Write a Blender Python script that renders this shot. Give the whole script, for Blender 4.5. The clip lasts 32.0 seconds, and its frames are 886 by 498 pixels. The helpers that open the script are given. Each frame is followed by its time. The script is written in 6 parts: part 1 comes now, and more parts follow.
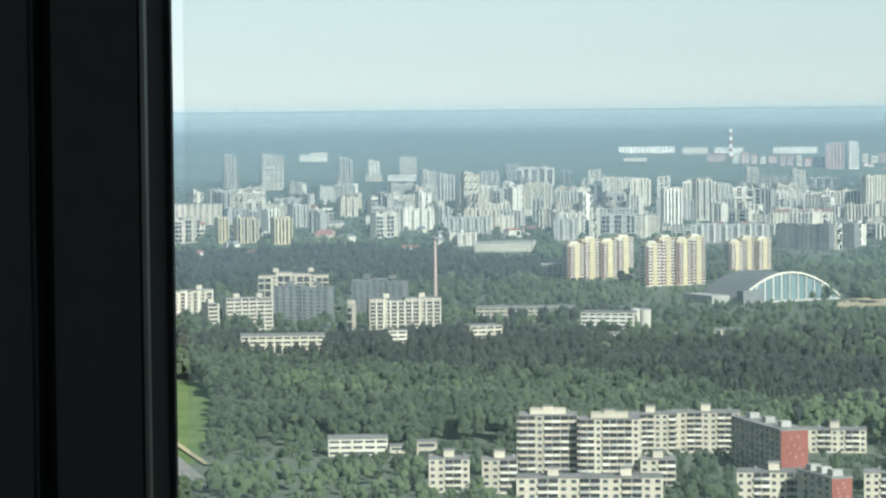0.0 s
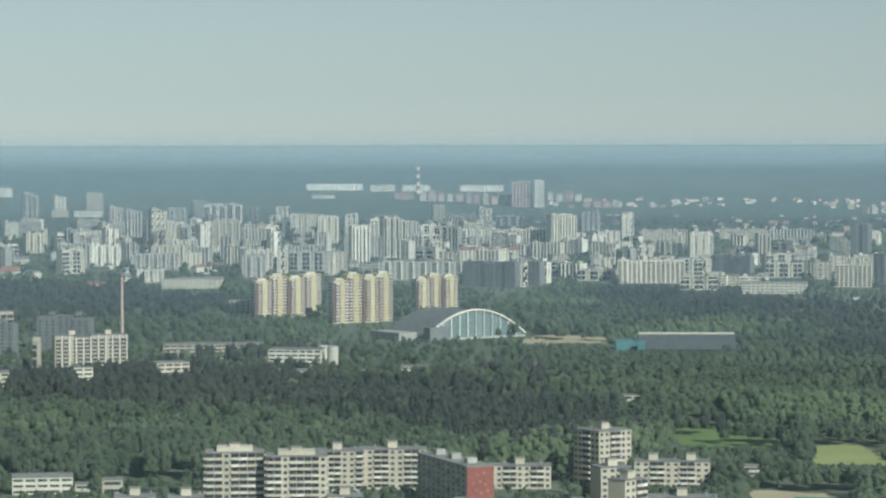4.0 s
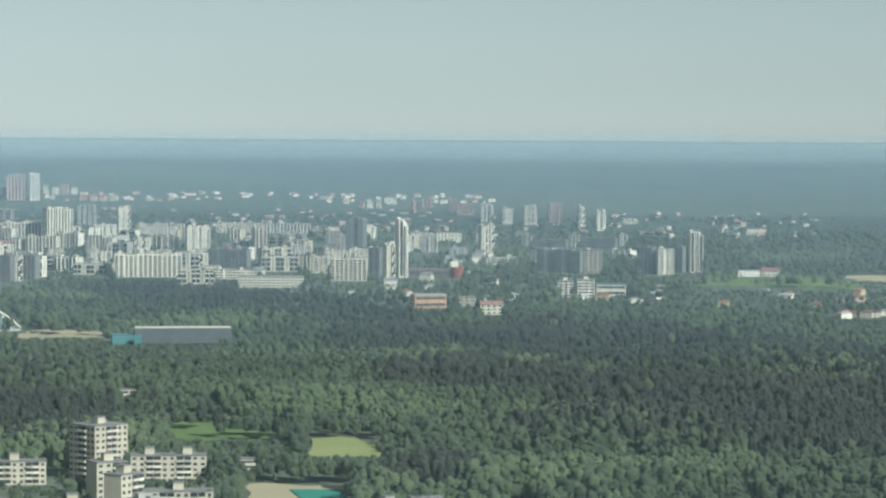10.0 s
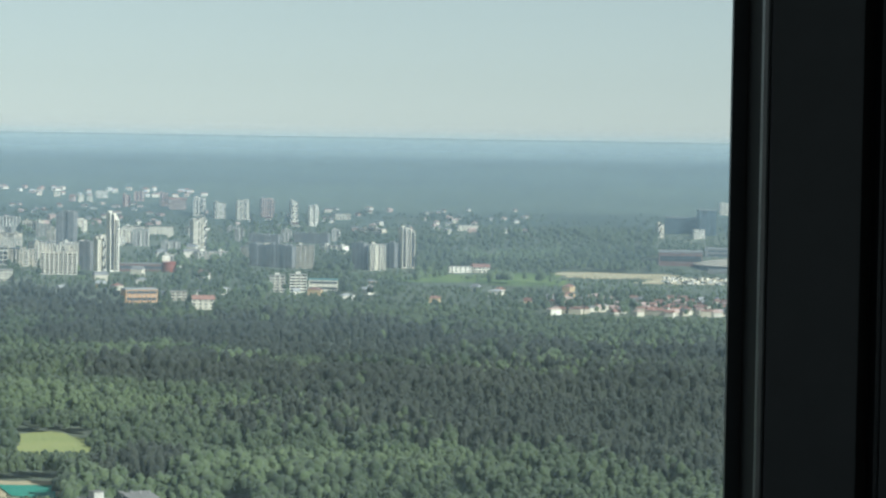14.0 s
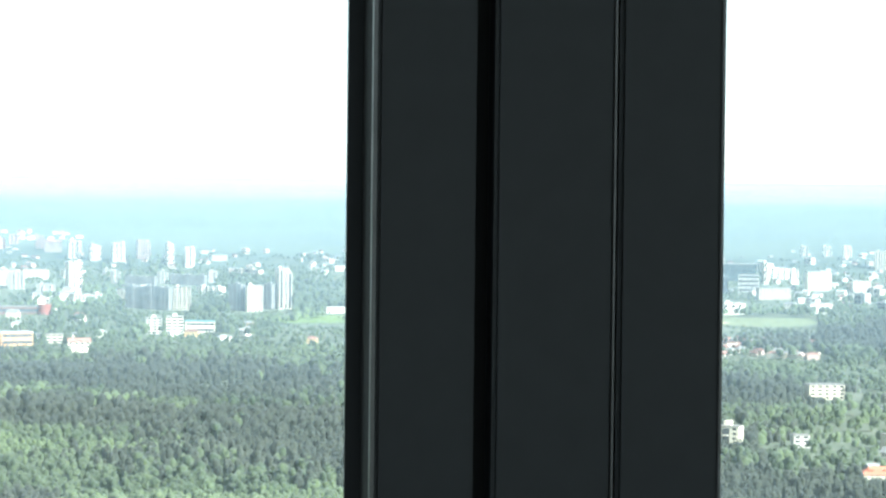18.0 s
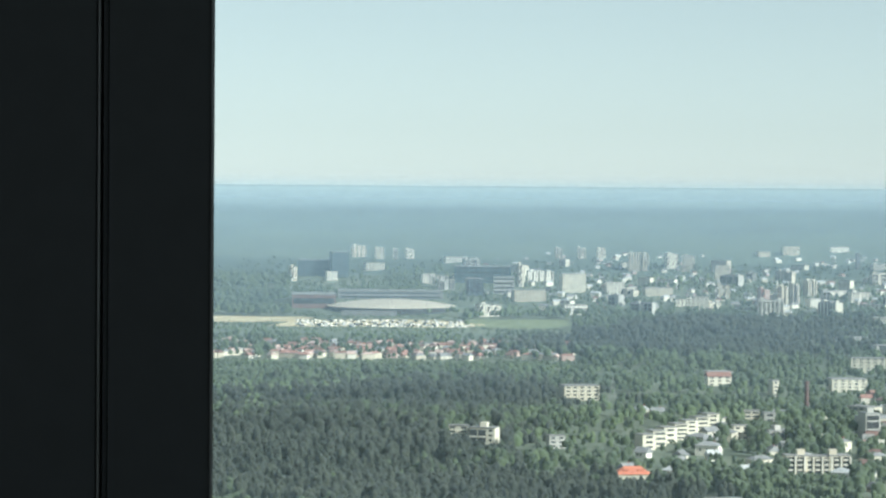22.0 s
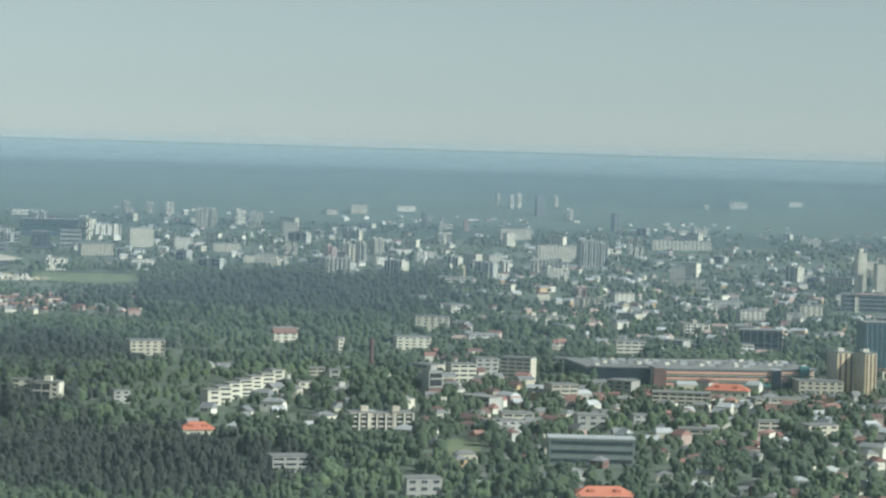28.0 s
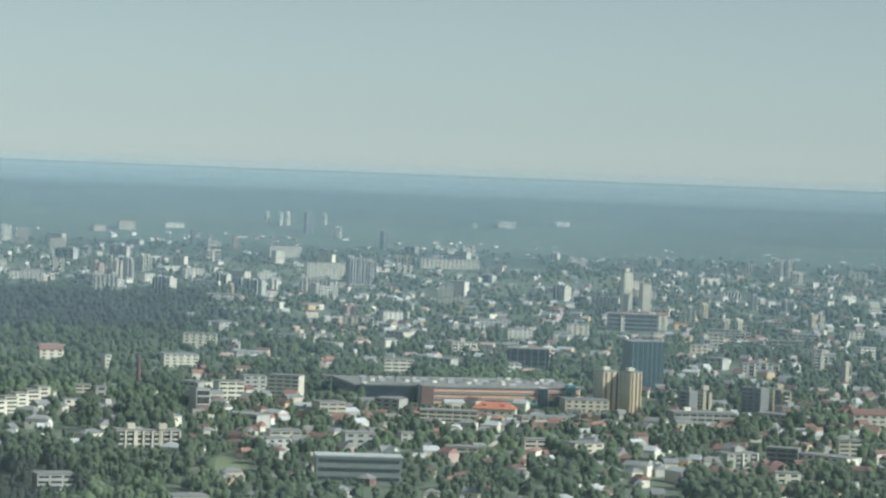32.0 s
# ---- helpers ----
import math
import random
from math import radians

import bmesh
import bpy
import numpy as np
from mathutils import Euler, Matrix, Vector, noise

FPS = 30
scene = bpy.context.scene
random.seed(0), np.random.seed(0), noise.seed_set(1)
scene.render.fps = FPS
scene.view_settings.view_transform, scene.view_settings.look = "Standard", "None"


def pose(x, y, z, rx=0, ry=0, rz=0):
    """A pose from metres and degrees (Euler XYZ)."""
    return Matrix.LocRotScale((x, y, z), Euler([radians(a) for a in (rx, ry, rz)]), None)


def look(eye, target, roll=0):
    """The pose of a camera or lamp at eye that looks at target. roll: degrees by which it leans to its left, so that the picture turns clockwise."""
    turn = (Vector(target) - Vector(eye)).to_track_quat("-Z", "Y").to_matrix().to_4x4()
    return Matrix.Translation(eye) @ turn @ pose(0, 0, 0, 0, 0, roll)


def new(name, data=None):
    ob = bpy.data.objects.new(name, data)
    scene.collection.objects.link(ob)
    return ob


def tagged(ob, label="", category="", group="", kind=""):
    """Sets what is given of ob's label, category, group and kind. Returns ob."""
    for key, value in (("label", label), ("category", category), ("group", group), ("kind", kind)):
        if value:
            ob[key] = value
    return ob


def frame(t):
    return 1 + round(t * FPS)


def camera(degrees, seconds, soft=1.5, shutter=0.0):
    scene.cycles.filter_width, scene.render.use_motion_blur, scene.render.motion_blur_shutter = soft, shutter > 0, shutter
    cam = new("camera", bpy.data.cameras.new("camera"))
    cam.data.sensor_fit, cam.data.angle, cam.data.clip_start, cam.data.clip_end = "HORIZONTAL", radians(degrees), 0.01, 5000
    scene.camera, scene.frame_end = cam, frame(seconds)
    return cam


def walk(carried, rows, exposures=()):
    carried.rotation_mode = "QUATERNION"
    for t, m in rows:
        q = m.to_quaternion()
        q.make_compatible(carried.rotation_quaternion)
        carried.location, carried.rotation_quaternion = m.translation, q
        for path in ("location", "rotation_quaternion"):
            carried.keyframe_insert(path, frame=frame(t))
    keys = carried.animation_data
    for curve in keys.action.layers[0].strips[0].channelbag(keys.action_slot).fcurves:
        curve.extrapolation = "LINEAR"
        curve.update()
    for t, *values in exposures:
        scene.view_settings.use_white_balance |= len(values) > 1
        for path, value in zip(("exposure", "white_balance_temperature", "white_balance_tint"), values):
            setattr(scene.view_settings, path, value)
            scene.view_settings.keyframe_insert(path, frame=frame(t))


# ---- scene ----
# ---- camera: a hand-held telephoto pan from the slowly turning viewing deck of a tower ----
DECK = 165.0            # height of the lens over the ground at the tower's foot
FACE = 14.0             # bearing that the window front faces, degrees clockwise from +y
DRIFT = 0.0294          # metres per second that the floor carries the camera along the glass


def bearing(az):
    return Vector((math.sin(radians(az)), math.cos(radians(az)), 0))


ALONG, OUT = bearing(FACE + 90), bearing(FACE)


def aim(t, az, tilt, lean):
    sway = np.interp(t, (18, 19, 20, 21, 22, 23, 24), (0, 0.001, 0.0042, 0.003, 0.0018, 0.0028, 0.0028))
    eye = Vector((0, 0, DECK)) + ALONG * (DRIFT * t + float(sway))
    way = bearing(az) * math.cos(radians(tilt)) + Vector((0, 0, math.sin(radians(tilt))))
    return look(eye, eye + way * 100, lean)


cam = camera(17.82, 32.0, soft=2.3)
walk(cam, [
    (0, aim(0, -0.011, -2.793, -0.56)),
    (0.5, aim(0.5, 1.042, -2.171, -0.51)),
    (1, aim(1, 1.682, -2.215, -0.63)),
    (1.5, aim(1.5, 2.656, -2.095, -0.55)),
    (2, aim(2, 3.409, -2.156, -0.48)),
    (2.5, aim(2.5, 4.011, -2.195, -0.36)),
    (3, aim(3, 4.746, -2.144, -0.45)),
    (3.5, aim(3.5, 5.558, -2.005, -0.24)),
    (5.5, aim(5.5, 8.270, -2.654, -0.26)),
    (6, aim(6, 8.965, -2.760, -0.17)),
    (6.5, aim(6.5, 10.066, -2.954, 0.08)),
    (7, aim(7, 11.082, -2.907, 0.30)),
    (7.5, aim(7.5, 11.981, -2.675, 0.44)),
    (8, aim(8, 12.771, -2.419, 0.62)),
    (8.5, aim(8.5, 13.795, -1.840, -0.32)),
    (9, aim(9, 14.934, -1.709, 0.22)),
    (9.5, aim(9.5, 15.894, -1.898, 0.31)),
    (10, aim(10, 16.498, -2.184, 0.34)),
    (10.5, aim(10.5, 17.618, -2.131, 0.84)),
    (11, aim(11, 18.375, -2.289, 0.78)),
    (11.5, aim(11.5, 18.877, -2.507, 0.84)),
    (12, aim(12, 19.681, -2.416, 0.95)),
    (12.5, aim(12.5, 20.486, -2.408, 1.18)),
    (13, aim(13, 21.195, -2.252, 1.03)),
    (13.5, aim(13.5, 21.707, -2.201, 0.96)),
    (14, aim(14, 22.330, -2.217, 0.96)),
    (14.5, aim(14.5, 22.608, -2.138, 0.89)),
    (16.5, aim(16.5, 24.348, -1.711, 0.79)),
    (17, aim(17, 24.527, -1.616, 0.76)),
    (17.5, aim(17.5, 24.649, -1.465, 0.75)),
    (18, aim(18, 24.810, -1.369, 0.62)),
    (18.5, aim(18.5, 25.301, -1.275, 0.91)),
    (19, aim(19, 25.725, -1.148, 0.57)),
    (19.5, aim(19.5, 26.368, -1.133, 0.57)),
    (20, aim(20, 26.884, -1.112, 0.36)),
    (20.5, aim(20.5, 27.318, -1.093, 0.28)),
    (21, aim(21, 28.144, -1.125, 0.23)),
    (21.5, aim(21.5, 28.938, -1.139, 0.52)),
    (22, aim(22, 29.749, -1.258, 0.44)),
    (22.5, aim(22.5, 30.364, -1.241, 0.41)),
    (23, aim(23, 31.034, -1.256, 0.49)),
    (23.5, aim(23.5, 31.943, -1.080, 0.69)),
    (24, aim(24, 32.553, -0.867, 0.70)),
    (24.5, aim(24.5, 32.959, -1.239, 1.01)),
    (26.5, aim(26.5, 35.956, -1.723, 1.24)),
    (27, aim(27, 37.030, -1.678, 1.31)),
    (27.5, aim(27.5, 37.844, -1.837, 1.65)),
    (28, aim(28, 38.500, -1.993, 1.69)),
    (28.5, aim(28.5, 39.073, -1.926, 1.77)),
    (29, aim(29, 39.703, -1.916, 1.99)),
    (29.5, aim(29.5, 40.194, -1.785, 2.13)),
    (30, aim(30, 40.817, -1.733, 2.29)),
    (30.5, aim(30.5, 41.243, -1.733, 1.92)),
    (31, aim(31, 41.902, -1.720, 1.92)),
    (31.5, aim(31.5, 42.589, -1.500, 1.94)),
    (32, aim(32, 43.170, -1.475, 2.21)),
], exposures=[(t, stops + 0.23 + 0.0136 * t, 5200, 2) for t, stops in (
    (0, 0.56), (0.5, 0.2), (1, 0.05), (2, 0), (8, 0.02), (10, 0.1), (12, 0.2), (14, 0.24), (14.5, 0.3), (16.5, 0.84), (17, 0.98), (17.5, 1.2), (18, 1.66),
    (18.5, 1.78), (19, 1.8), (20, 1.74), (20.5, 1.62), (21, 1.36), (21.5, 1.0), (22, 0.56), (22.5, 0.28), (23, 0.17), (24, 0.05), (26, 0), (32, 0))])

# ---- sky and sun ----
SUN_AZ, SUN_EL = 150.0, 34.0
world = bpy.data.worlds.new("summer_sky")
scene.world = world
world.use_nodes = True
wn = world.node_tree
sky = wn.nodes.new("ShaderNodeTexSky")
sky.sky_type, sky.sun_disc = "NISHITA", False
sky.sun_elevation, sky.sun_rotation = radians(SUN_EL), radians(SUN_AZ)
sky.altitude, sky.air_density, sky.dust_density, sky.ozone_density = 200, 1.0, 0.2, 1.4
veil = wn.nodes.new("ShaderNodeHueSaturation")
veil.inputs["Saturation"].default_value = 0.30
wn.links.new(sky.outputs["Color"], veil.inputs["Color"])
tint = wn.nodes.new("ShaderNodeMix")
tint.data_type, tint.blend_type = "RGBA", "MULTIPLY"
tint.inputs[0].default_value = 1.0
tint.inputs[7].default_value = (1.035, 1.0, 0.89, 1)
wn.links.new(veil.outputs["Color"], tint.inputs[6])
wn.links.new(tint.outputs[2], wn.nodes["Background"].inputs["Color"])
wn.nodes["Background"].inputs["Strength"].default_value = 0.055
sun = new("sun", bpy.data.lights.new("sun", "SUN"))
sun.data.energy, sun.data.angle, sun.data.color = 4.7, radians(0.6), (1.0, 0.90, 0.74)
sun.matrix_world = look(bearing(SUN_AZ) * 400 * math.cos(radians(SUN_EL)) + Vector((0, 0, 400 * math.sin(radians(SUN_EL)))), (0, 0, 0))


# ---- materials ----
def surface(name, low, high, rough=0.8, coarse=0.05, fine=1.5, bump=0.0, metal=0.0, island=0.0, each=0.12, sheen=0.0):
    """A two-scale mottled surface between two base colours; each/island: how far single objects or leaves differ."""
    m = bpy.data.materials.new(name)
    m.use_nodes = True
    nt = m.node_tree
    n, l = nt.nodes, nt.links
    b = n["Principled BSDF"]
    b.inputs["Roughness"].default_value, b.inputs["Metallic"].default_value = rough, metal
    b.inputs["Specular IOR Level"].default_value = 0.3
    if sheen:
        b.inputs["Sheen Weight"].default_value, b.inputs["Sheen Roughness"].default_value = sheen, 0.6
    tc = n.new("ShaderNodeTexCoord")
    big, small = n.new("ShaderNodeTexNoise"), n.new("ShaderNodeTexNoise")
    big.inputs["Scale"].default_value, small.inputs["Scale"].default_value = coarse, fine
    big.inputs["Detail"].default_value, small.inputs["Detail"].default_value = 4, 3
    for q in (big, small):
        l.new(tc.outputs["Object"], q.inputs["Vector"])
    mean = n.new("ShaderNodeMath")
    mean.operation = "MULTIPLY_ADD"
    mean.inputs[1].default_value = 0.45
    l.new(small.outputs["Fac"], mean.inputs[0])
    half = n.new("ShaderNodeMath")
    half.operation = "MULTIPLY"
    half.inputs[1].default_value = 0.55
    l.new(big.outputs["Fac"], half.inputs[0])
    l.new(half.outputs[0], mean.inputs[2])
    ramp = n.new("ShaderNodeValToRGB")
    ramp.color_ramp.elements[0].position, ramp.color_ramp.elements[1].position = 0.32, 0.68
    ramp.color_ramp.elements[0].color, ramp.color_ramp.elements[1].color = (*low, 1), (*high, 1)
    fac = mean.outputs[0]
    if island:
        geo = n.new("ShaderNodeNewGeometry")
        mixin = n.new("ShaderNodeMath")
        mixin.operation = "MULTIPLY_ADD"
        mixin.inputs[1].default_value = island
        l.new(geo.outputs["Random Per Island"], mixin.inputs[0])
        less = n.new("ShaderNodeMath")
        less.operation = "SUBTRACT"
        less.inputs[1].default_value = island * 0.5
        l.new(fac, less.inputs[0])
        l.new(less.outputs[0], mixin.inputs[2])
        fac = mixin.outputs[0]
    l.new(fac, ramp.inputs["Fac"])
    hsv = n.new("ShaderNodeHueSaturation")
    info = n.new("ShaderNodeObjectInfo")
    vary = n.new("ShaderNodeMapRange")
    vary.inputs["To Min"].default_value, vary.inputs["To Max"].default_value = 1 - each, 1 + each
    l.new(info.outputs["Random"], vary.inputs["Value"])
    l.new(vary.outputs[0], hsv.inputs["Value"])
    l.new(ramp.outputs["Color"], hsv.inputs["Color"])
    l.new(hsv.outputs["Color"], b.inputs["Base Color"])
    if bump:
        bp = n.new("ShaderNodeBump")
        bp.inputs["Strength"].default_value, bp.inputs["Distance"].default_value = bump, 0.3
        l.new(small.outputs["Fac"], bp.inputs["Height"])
        l.new(bp.outputs["Normal"], b.inputs["Normal"])
    return m


def leafy(name, low, high, sheen=0.3, coarse=0.010, fine=0.085):
    """Foliage: thin leaves that let part of the light through."""
    m = surface(name, low, high, 0.9, coarse, fine, island=0.26, each=0.0, sheen=sheen)
    n, l = m.node_tree.nodes, m.node_tree.links
    b = n["Principled BSDF"]
    thin, mix = n.new("ShaderNodeBsdfTranslucent"), n.new("ShaderNodeMixShader")
    tc, sprays, relief = n.new("ShaderNodeTexCoord"), n.new("ShaderNodeTexNoise"), n.new("ShaderNodeBump")
    sprays.inputs["Scale"].default_value, sprays.inputs["Detail"].default_value = 0.55, 3
    relief.inputs["Strength"].default_value, relief.inputs["Distance"].default_value = 0.65, 1.6
    l.new(tc.outputs["Object"], sprays.inputs["Vector"])
    l.new(sprays.outputs["Fac"], relief.inputs["Height"])
    l.new(relief.outputs["Normal"], b.inputs["Normal"])
    l.new(b.inputs["Base Color"].links[0].from_socket, thin.inputs["Color"])
    mix.inputs[0].default_value = 0.33
    l.new(b.outputs[0], mix.inputs[1])
    l.new(thin.outputs[0], mix.inputs[2])
    l.new(mix.outputs[0], n["Material Output"].inputs["Surface"])
    return m


M = {
    "panel": surface("aged_cream_panel", (0.43, 0.375, 0.28), (0.58, 0.515, 0.395), 0.85, 0.12, 0.9),
    "rose": surface("pale_brick", (0.40, 0.28, 0.235), (0.52, 0.40, 0.34), 0.9, 0.1, 1.2),
    "white": surface("white_panel", (0.58, 0.53, 0.43), (0.82, 0.76, 0.64), 0.85, 0.12, 0.9, each=0.22),
    "grey": surface("grey_concrete_panel", (0.31, 0.295, 0.26), (0.46, 0.435, 0.385), 0.85, 0.12, 0.9),
    "cream": surface("cream_plaster", (0.55, 0.495, 0.38), (0.71, 0.65, 0.515), 0.85, 0.12, 0.9),
    "yellow": surface("yellow_panel", (0.50, 0.41, 0.23), (0.66, 0.56, 0.34), 0.85, 0.12, 0.9),
    "orange_wall": surface("orange_plaster", (0.50, 0.27, 0.13), (0.66, 0.42, 0.24), 0.85, 0.12, 0.9),
    "ochre": surface("ochre_plaster", (0.44, 0.30, 0.16), (0.60, 0.45, 0.26), 0.85, 0.12, 0.9),
    "red": surface("red_brick", (0.19, 0.058, 0.042), (0.27, 0.10, 0.075), 0.9, 0.1, 1.2),
    "brown": surface("brown_brick", (0.12, 0.07, 0.06), (0.2, 0.12, 0.1), 0.9, 0.1, 1.2),
    # dark panel tone that also puts the shade of unlit sides into colour
    "dark": surface("dark_and_shaded_panel", (0.145, 0.142, 0.138), (0.225, 0.22, 0.21), 0.85, 0.12, 0.9),
    "window": surface("window_glass", (0.03, 0.035, 0.04), (0.09, 0.10, 0.11), 0.25, 0.4, 2.0, each=0.4),
    # loggia shade put into colour; the arena wall also uses it
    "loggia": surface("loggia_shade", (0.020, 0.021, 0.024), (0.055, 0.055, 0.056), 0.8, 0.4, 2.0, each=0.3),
    "roof": surface("bitumen_roof", (0.15, 0.145, 0.135), (0.28, 0.265, 0.245), 0.9, 0.1, 0.8),
    "tile": surface("red_roof_tile", (0.21, 0.115, 0.09), (0.32, 0.175, 0.14), 0.85, 0.2, 1.6, each=0.25),
    "orange": surface("orange_roof_tile", (0.40, 0.13, 0.075), (0.55, 0.21, 0.125), 0.8, 0.2, 1.6),
    "slate": surface("grey_sheet_roof", (0.15, 0.15, 0.15), (0.30, 0.29, 0.28), 0.7, 0.2, 1.6, each=0.3),
    "hall_roof": surface("dark_grey_hall_roof", (0.070, 0.076, 0.078), (0.110, 0.118, 0.118), 0.8, 0.1, 1.0),
    "arena_roof": surface("pale_arena_roof", (0.40, 0.35, 0.27), (0.52, 0.46, 0.36), 0.8, 0.05, 1.0),
    "tin": surface("pale_sheet_roof", (0.33, 0.33, 0.32), (0.50, 0.49, 0.47), 0.5, 0.1, 1.0),
    "glass_blue": surface("blue_curtain_glass", (0.025, 0.050, 0.060), (0.045, 0.085, 0.098), 0.3, 0.15, 0.8),
    "glass_dark": surface("black_curtain_glass", (0.012, 0.018, 0.025), (0.03, 0.04, 0.05), 0.2, 0.15, 0.8),
    "turquoise": surface("turquoise_cladding", (0.08, 0.19, 0.20), (0.12, 0.26, 0.26), 0.6, 0.1, 0.8),
    "turquoise_glass": surface("turquoise_glass", (0.14, 0.19, 0.19), (0.22, 0.28, 0.28), 0.2, 0.1, 0.8),
    "salmon": surface("salmon_cladding", (0.55, 0.29, 0.19), (0.68, 0.40, 0.28), 0.6, 0.1, 0.8),
    "steel": surface("dark_anodised_frame", (0.0125, 0.0143, 0.0162), (0.0175, 0.0200, 0.0226), 0.45, 3.0, 60.0, each=0.0),
    "bead": surface("bead_and_highlight_metal", (0.07, 0.07, 0.07), (0.11, 0.11, 0.11), 0.35, 3.0, 60.0, metal=0.8, each=0.0),
    "gasket": surface("black_rubber_gasket", (0.004, 0.004, 0.004), (0.008, 0.008, 0.008), 0.8, 3.0, 60.0, each=0.0),
    "inner": surface("dark_interior_paint", (0.03, 0.03, 0.03), (0.05, 0.05, 0.05), 0.9, 0.5, 9.0),
    "sage": surface("weathered_sage_plaster", (0.15, 0.175, 0.155), (0.24, 0.265, 0.24), 0.85, 0.12, 0.9),
    "concrete": surface("raw_concrete", (0.25, 0.25, 0.24), (0.38, 0.37, 0.35), 0.9, 0.05, 0.7),
    "ground": surface("mixed_ground", (0.045, 0.065, 0.035), (0.120, 0.130, 0.078), 0.95, 0.012, 0.15, sheen=0.06),
    "meadow": surface("dry_meadow", (0.21, 0.24, 0.08), (0.33, 0.33, 0.13), 0.95, 0.03, 0.4),
    "clearing": surface("rough_green_clearing", (0.085, 0.135, 0.038), (0.18, 0.225, 0.075), 0.95, 0.03, 0.3),
    "lawn": surface("mown_lawn", (0.14, 0.165, 0.085), (0.21, 0.225, 0.125), 0.95, 0.04, 0.5),
    "pale_sand": surface("pale_dry_sand", (0.48, 0.46, 0.41), (0.60, 0.58, 0.53), 0.95, 0.03, 0.4),
    "sand": surface("bare_sand", (0.38, 0.32, 0.19), (0.52, 0.44, 0.28), 0.95, 0.03, 0.4),
    "asphalt": surface("pale_road", (0.16, 0.155, 0.14), (0.28, 0.265, 0.24), 0.9, 0.04, 0.6),
    "pitch": surface("green_sports_floor", (0.04, 0.20, 0.14), (0.06, 0.26, 0.19), 0.8, 0.05, 0.6),
    "pine": leafy("pine_needles", (0.028, 0.034, 0.026), (0.062, 0.069, 0.048), 0.10),
    "leaf": leafy("broad_leaves", (0.045, 0.064, 0.033), (0.103, 0.130, 0.063), 0.13),
    "light": leafy("pale_birch_leaves", (0.078, 0.108, 0.047), (0.152, 0.190, 0.088), 0.15),
    "bark": surface("grey_bark", (0.08, 0.07, 0.05), (0.14, 0.12, 0.10), 0.95, 0.5, 4.0),
}


M["far"] = surface("distant_woods", (0.040, 0.060, 0.040), (0.085, 0.110, 0.070), 0.95, 0.006, 0.03, each=0.0, sheen=0.05)
M["hill"] = surface("wooded_hill", (0.034, 0.052, 0.036), (0.070, 0.094, 0.062), 0.95, 0.006, 0.03, each=0.0, sheen=0.05)


# ---- the lie of the land ----
def lie(r):
    """Ground height at r metres from the tower: level, then raised to meet the skyline in the camera's view."""
    r = np.asarray(r, float)
    return np.where(r < 2200, 0.0, DECK - r * np.clip(4400 - r, -12, None) / 29333.3)


def scale_at(r):
    """Beyond the level ground distances are drawn together to fit the camera's view; things there are smaller by this
    much.
    """
    return 1.0 if r < 2200 else r * (4400 - r) / 29333.3 / DECK


def spot(az, r, up=0.0):
    v = bearing(az) * r
    v.z = float(lie(r)) + up
    return v


# ---- mesh helpers ----
BOX_F = np.array([(0, 1, 3, 2), (4, 6, 7, 5), (0, 4, 5, 1), (2, 3, 7, 6), (0, 2, 6, 4), (1, 5, 7, 3)])
BOX_V = np.array([(x, y, z) for x in (-0.5, 0.5) for y in (-0.5, 0.5) for z in (-0.5, 0.5)])


def mesh(name, v, f, material):
    me = bpy.data.meshes.new(name)
    me.from_pydata([tuple(p) for p in v], [], [tuple(int(i) for i in q) for q in f])
    me.materials.append(material)
    return me


def boxes(name, rows, material):
    """One mesh of boxes: rows of centre and size."""
    v = np.concatenate([BOX_V * np.array(r[3:]) + np.array(r[:3]) for r in rows])
    f = np.concatenate([BOX_F + 8 * i for i in range(len(rows))])
    return mesh(name, v, f, material)


CACHE = {}


def box_mesh(name, size, material, centre=(0, 0, 0)):
    key = (name, tuple(round(s, 2) for s in size), material.name, tuple(round(c, 2) for c in centre))
    if key not in CACHE:
        CACHE[key] = boxes(name, [(*centre, *size)], material)
    return CACHE[key]


def part(name, me, parent, at=(0, 0, 0), rz=0.0, label=""):
    ob = new(name, me)
    ob.parent = parent
    ob.location = at
    ob.rotation_euler = (0, 0, rz)
    return tagged(ob, label) if label else ob


def thing(name, at, rz, label, category, group="", kind=""):
    ob = new(name)
    ob.location, ob.rotation_euler = at, (0, 0, rz)
    ob.empty_display_size = 0.5
    return tagged(ob, label, category, group, kind)


def sheet(name, az0, az1, r0, r1, material, label, category, lift=0.3, n=10, wob=0.12, kind="structure"):
    """A patch of ground cover with a wavering edge that follows the land."""
    v, f = [], []
    ca, cr, ha, hr = (az0 + az1) / 2, (r0 + r1) / 2, (az1 - az0) / 2, (r1 - r0) / 2
    turns = 36
    for ring in range(n + 1):
        q = ring / n
        for j in range(turns):
            a = 2 * math.pi * j / turns
            c, s = math.cos(a), math.sin(a)
            sq = 1 / max(abs(c), abs(s)) ** 0.55
            w = 1 + wob * math.sin(3 * a + ca) + wob * 0.6 * math.sin(5 * a + cr)
            az, r = ca + ha * q * c * sq * w, cr + hr * q * s * sq * w
            v.append(spot(az, r, lift))
    for ring in range(n):
        for j in range(turns):
            k = (j + 1) % turns
            f.append((ring * turns + j, ring * turns + k, (ring + 1) * turns + k, (ring + 1) * turns + j))
    ob = new(name, mesh(name, v, f, material))
    CLEAR.append((ca, cr, ha, hr))
    OPEN.append((ca, ha, cr - hr))
    return tagged(ob, label, category, kind=kind)


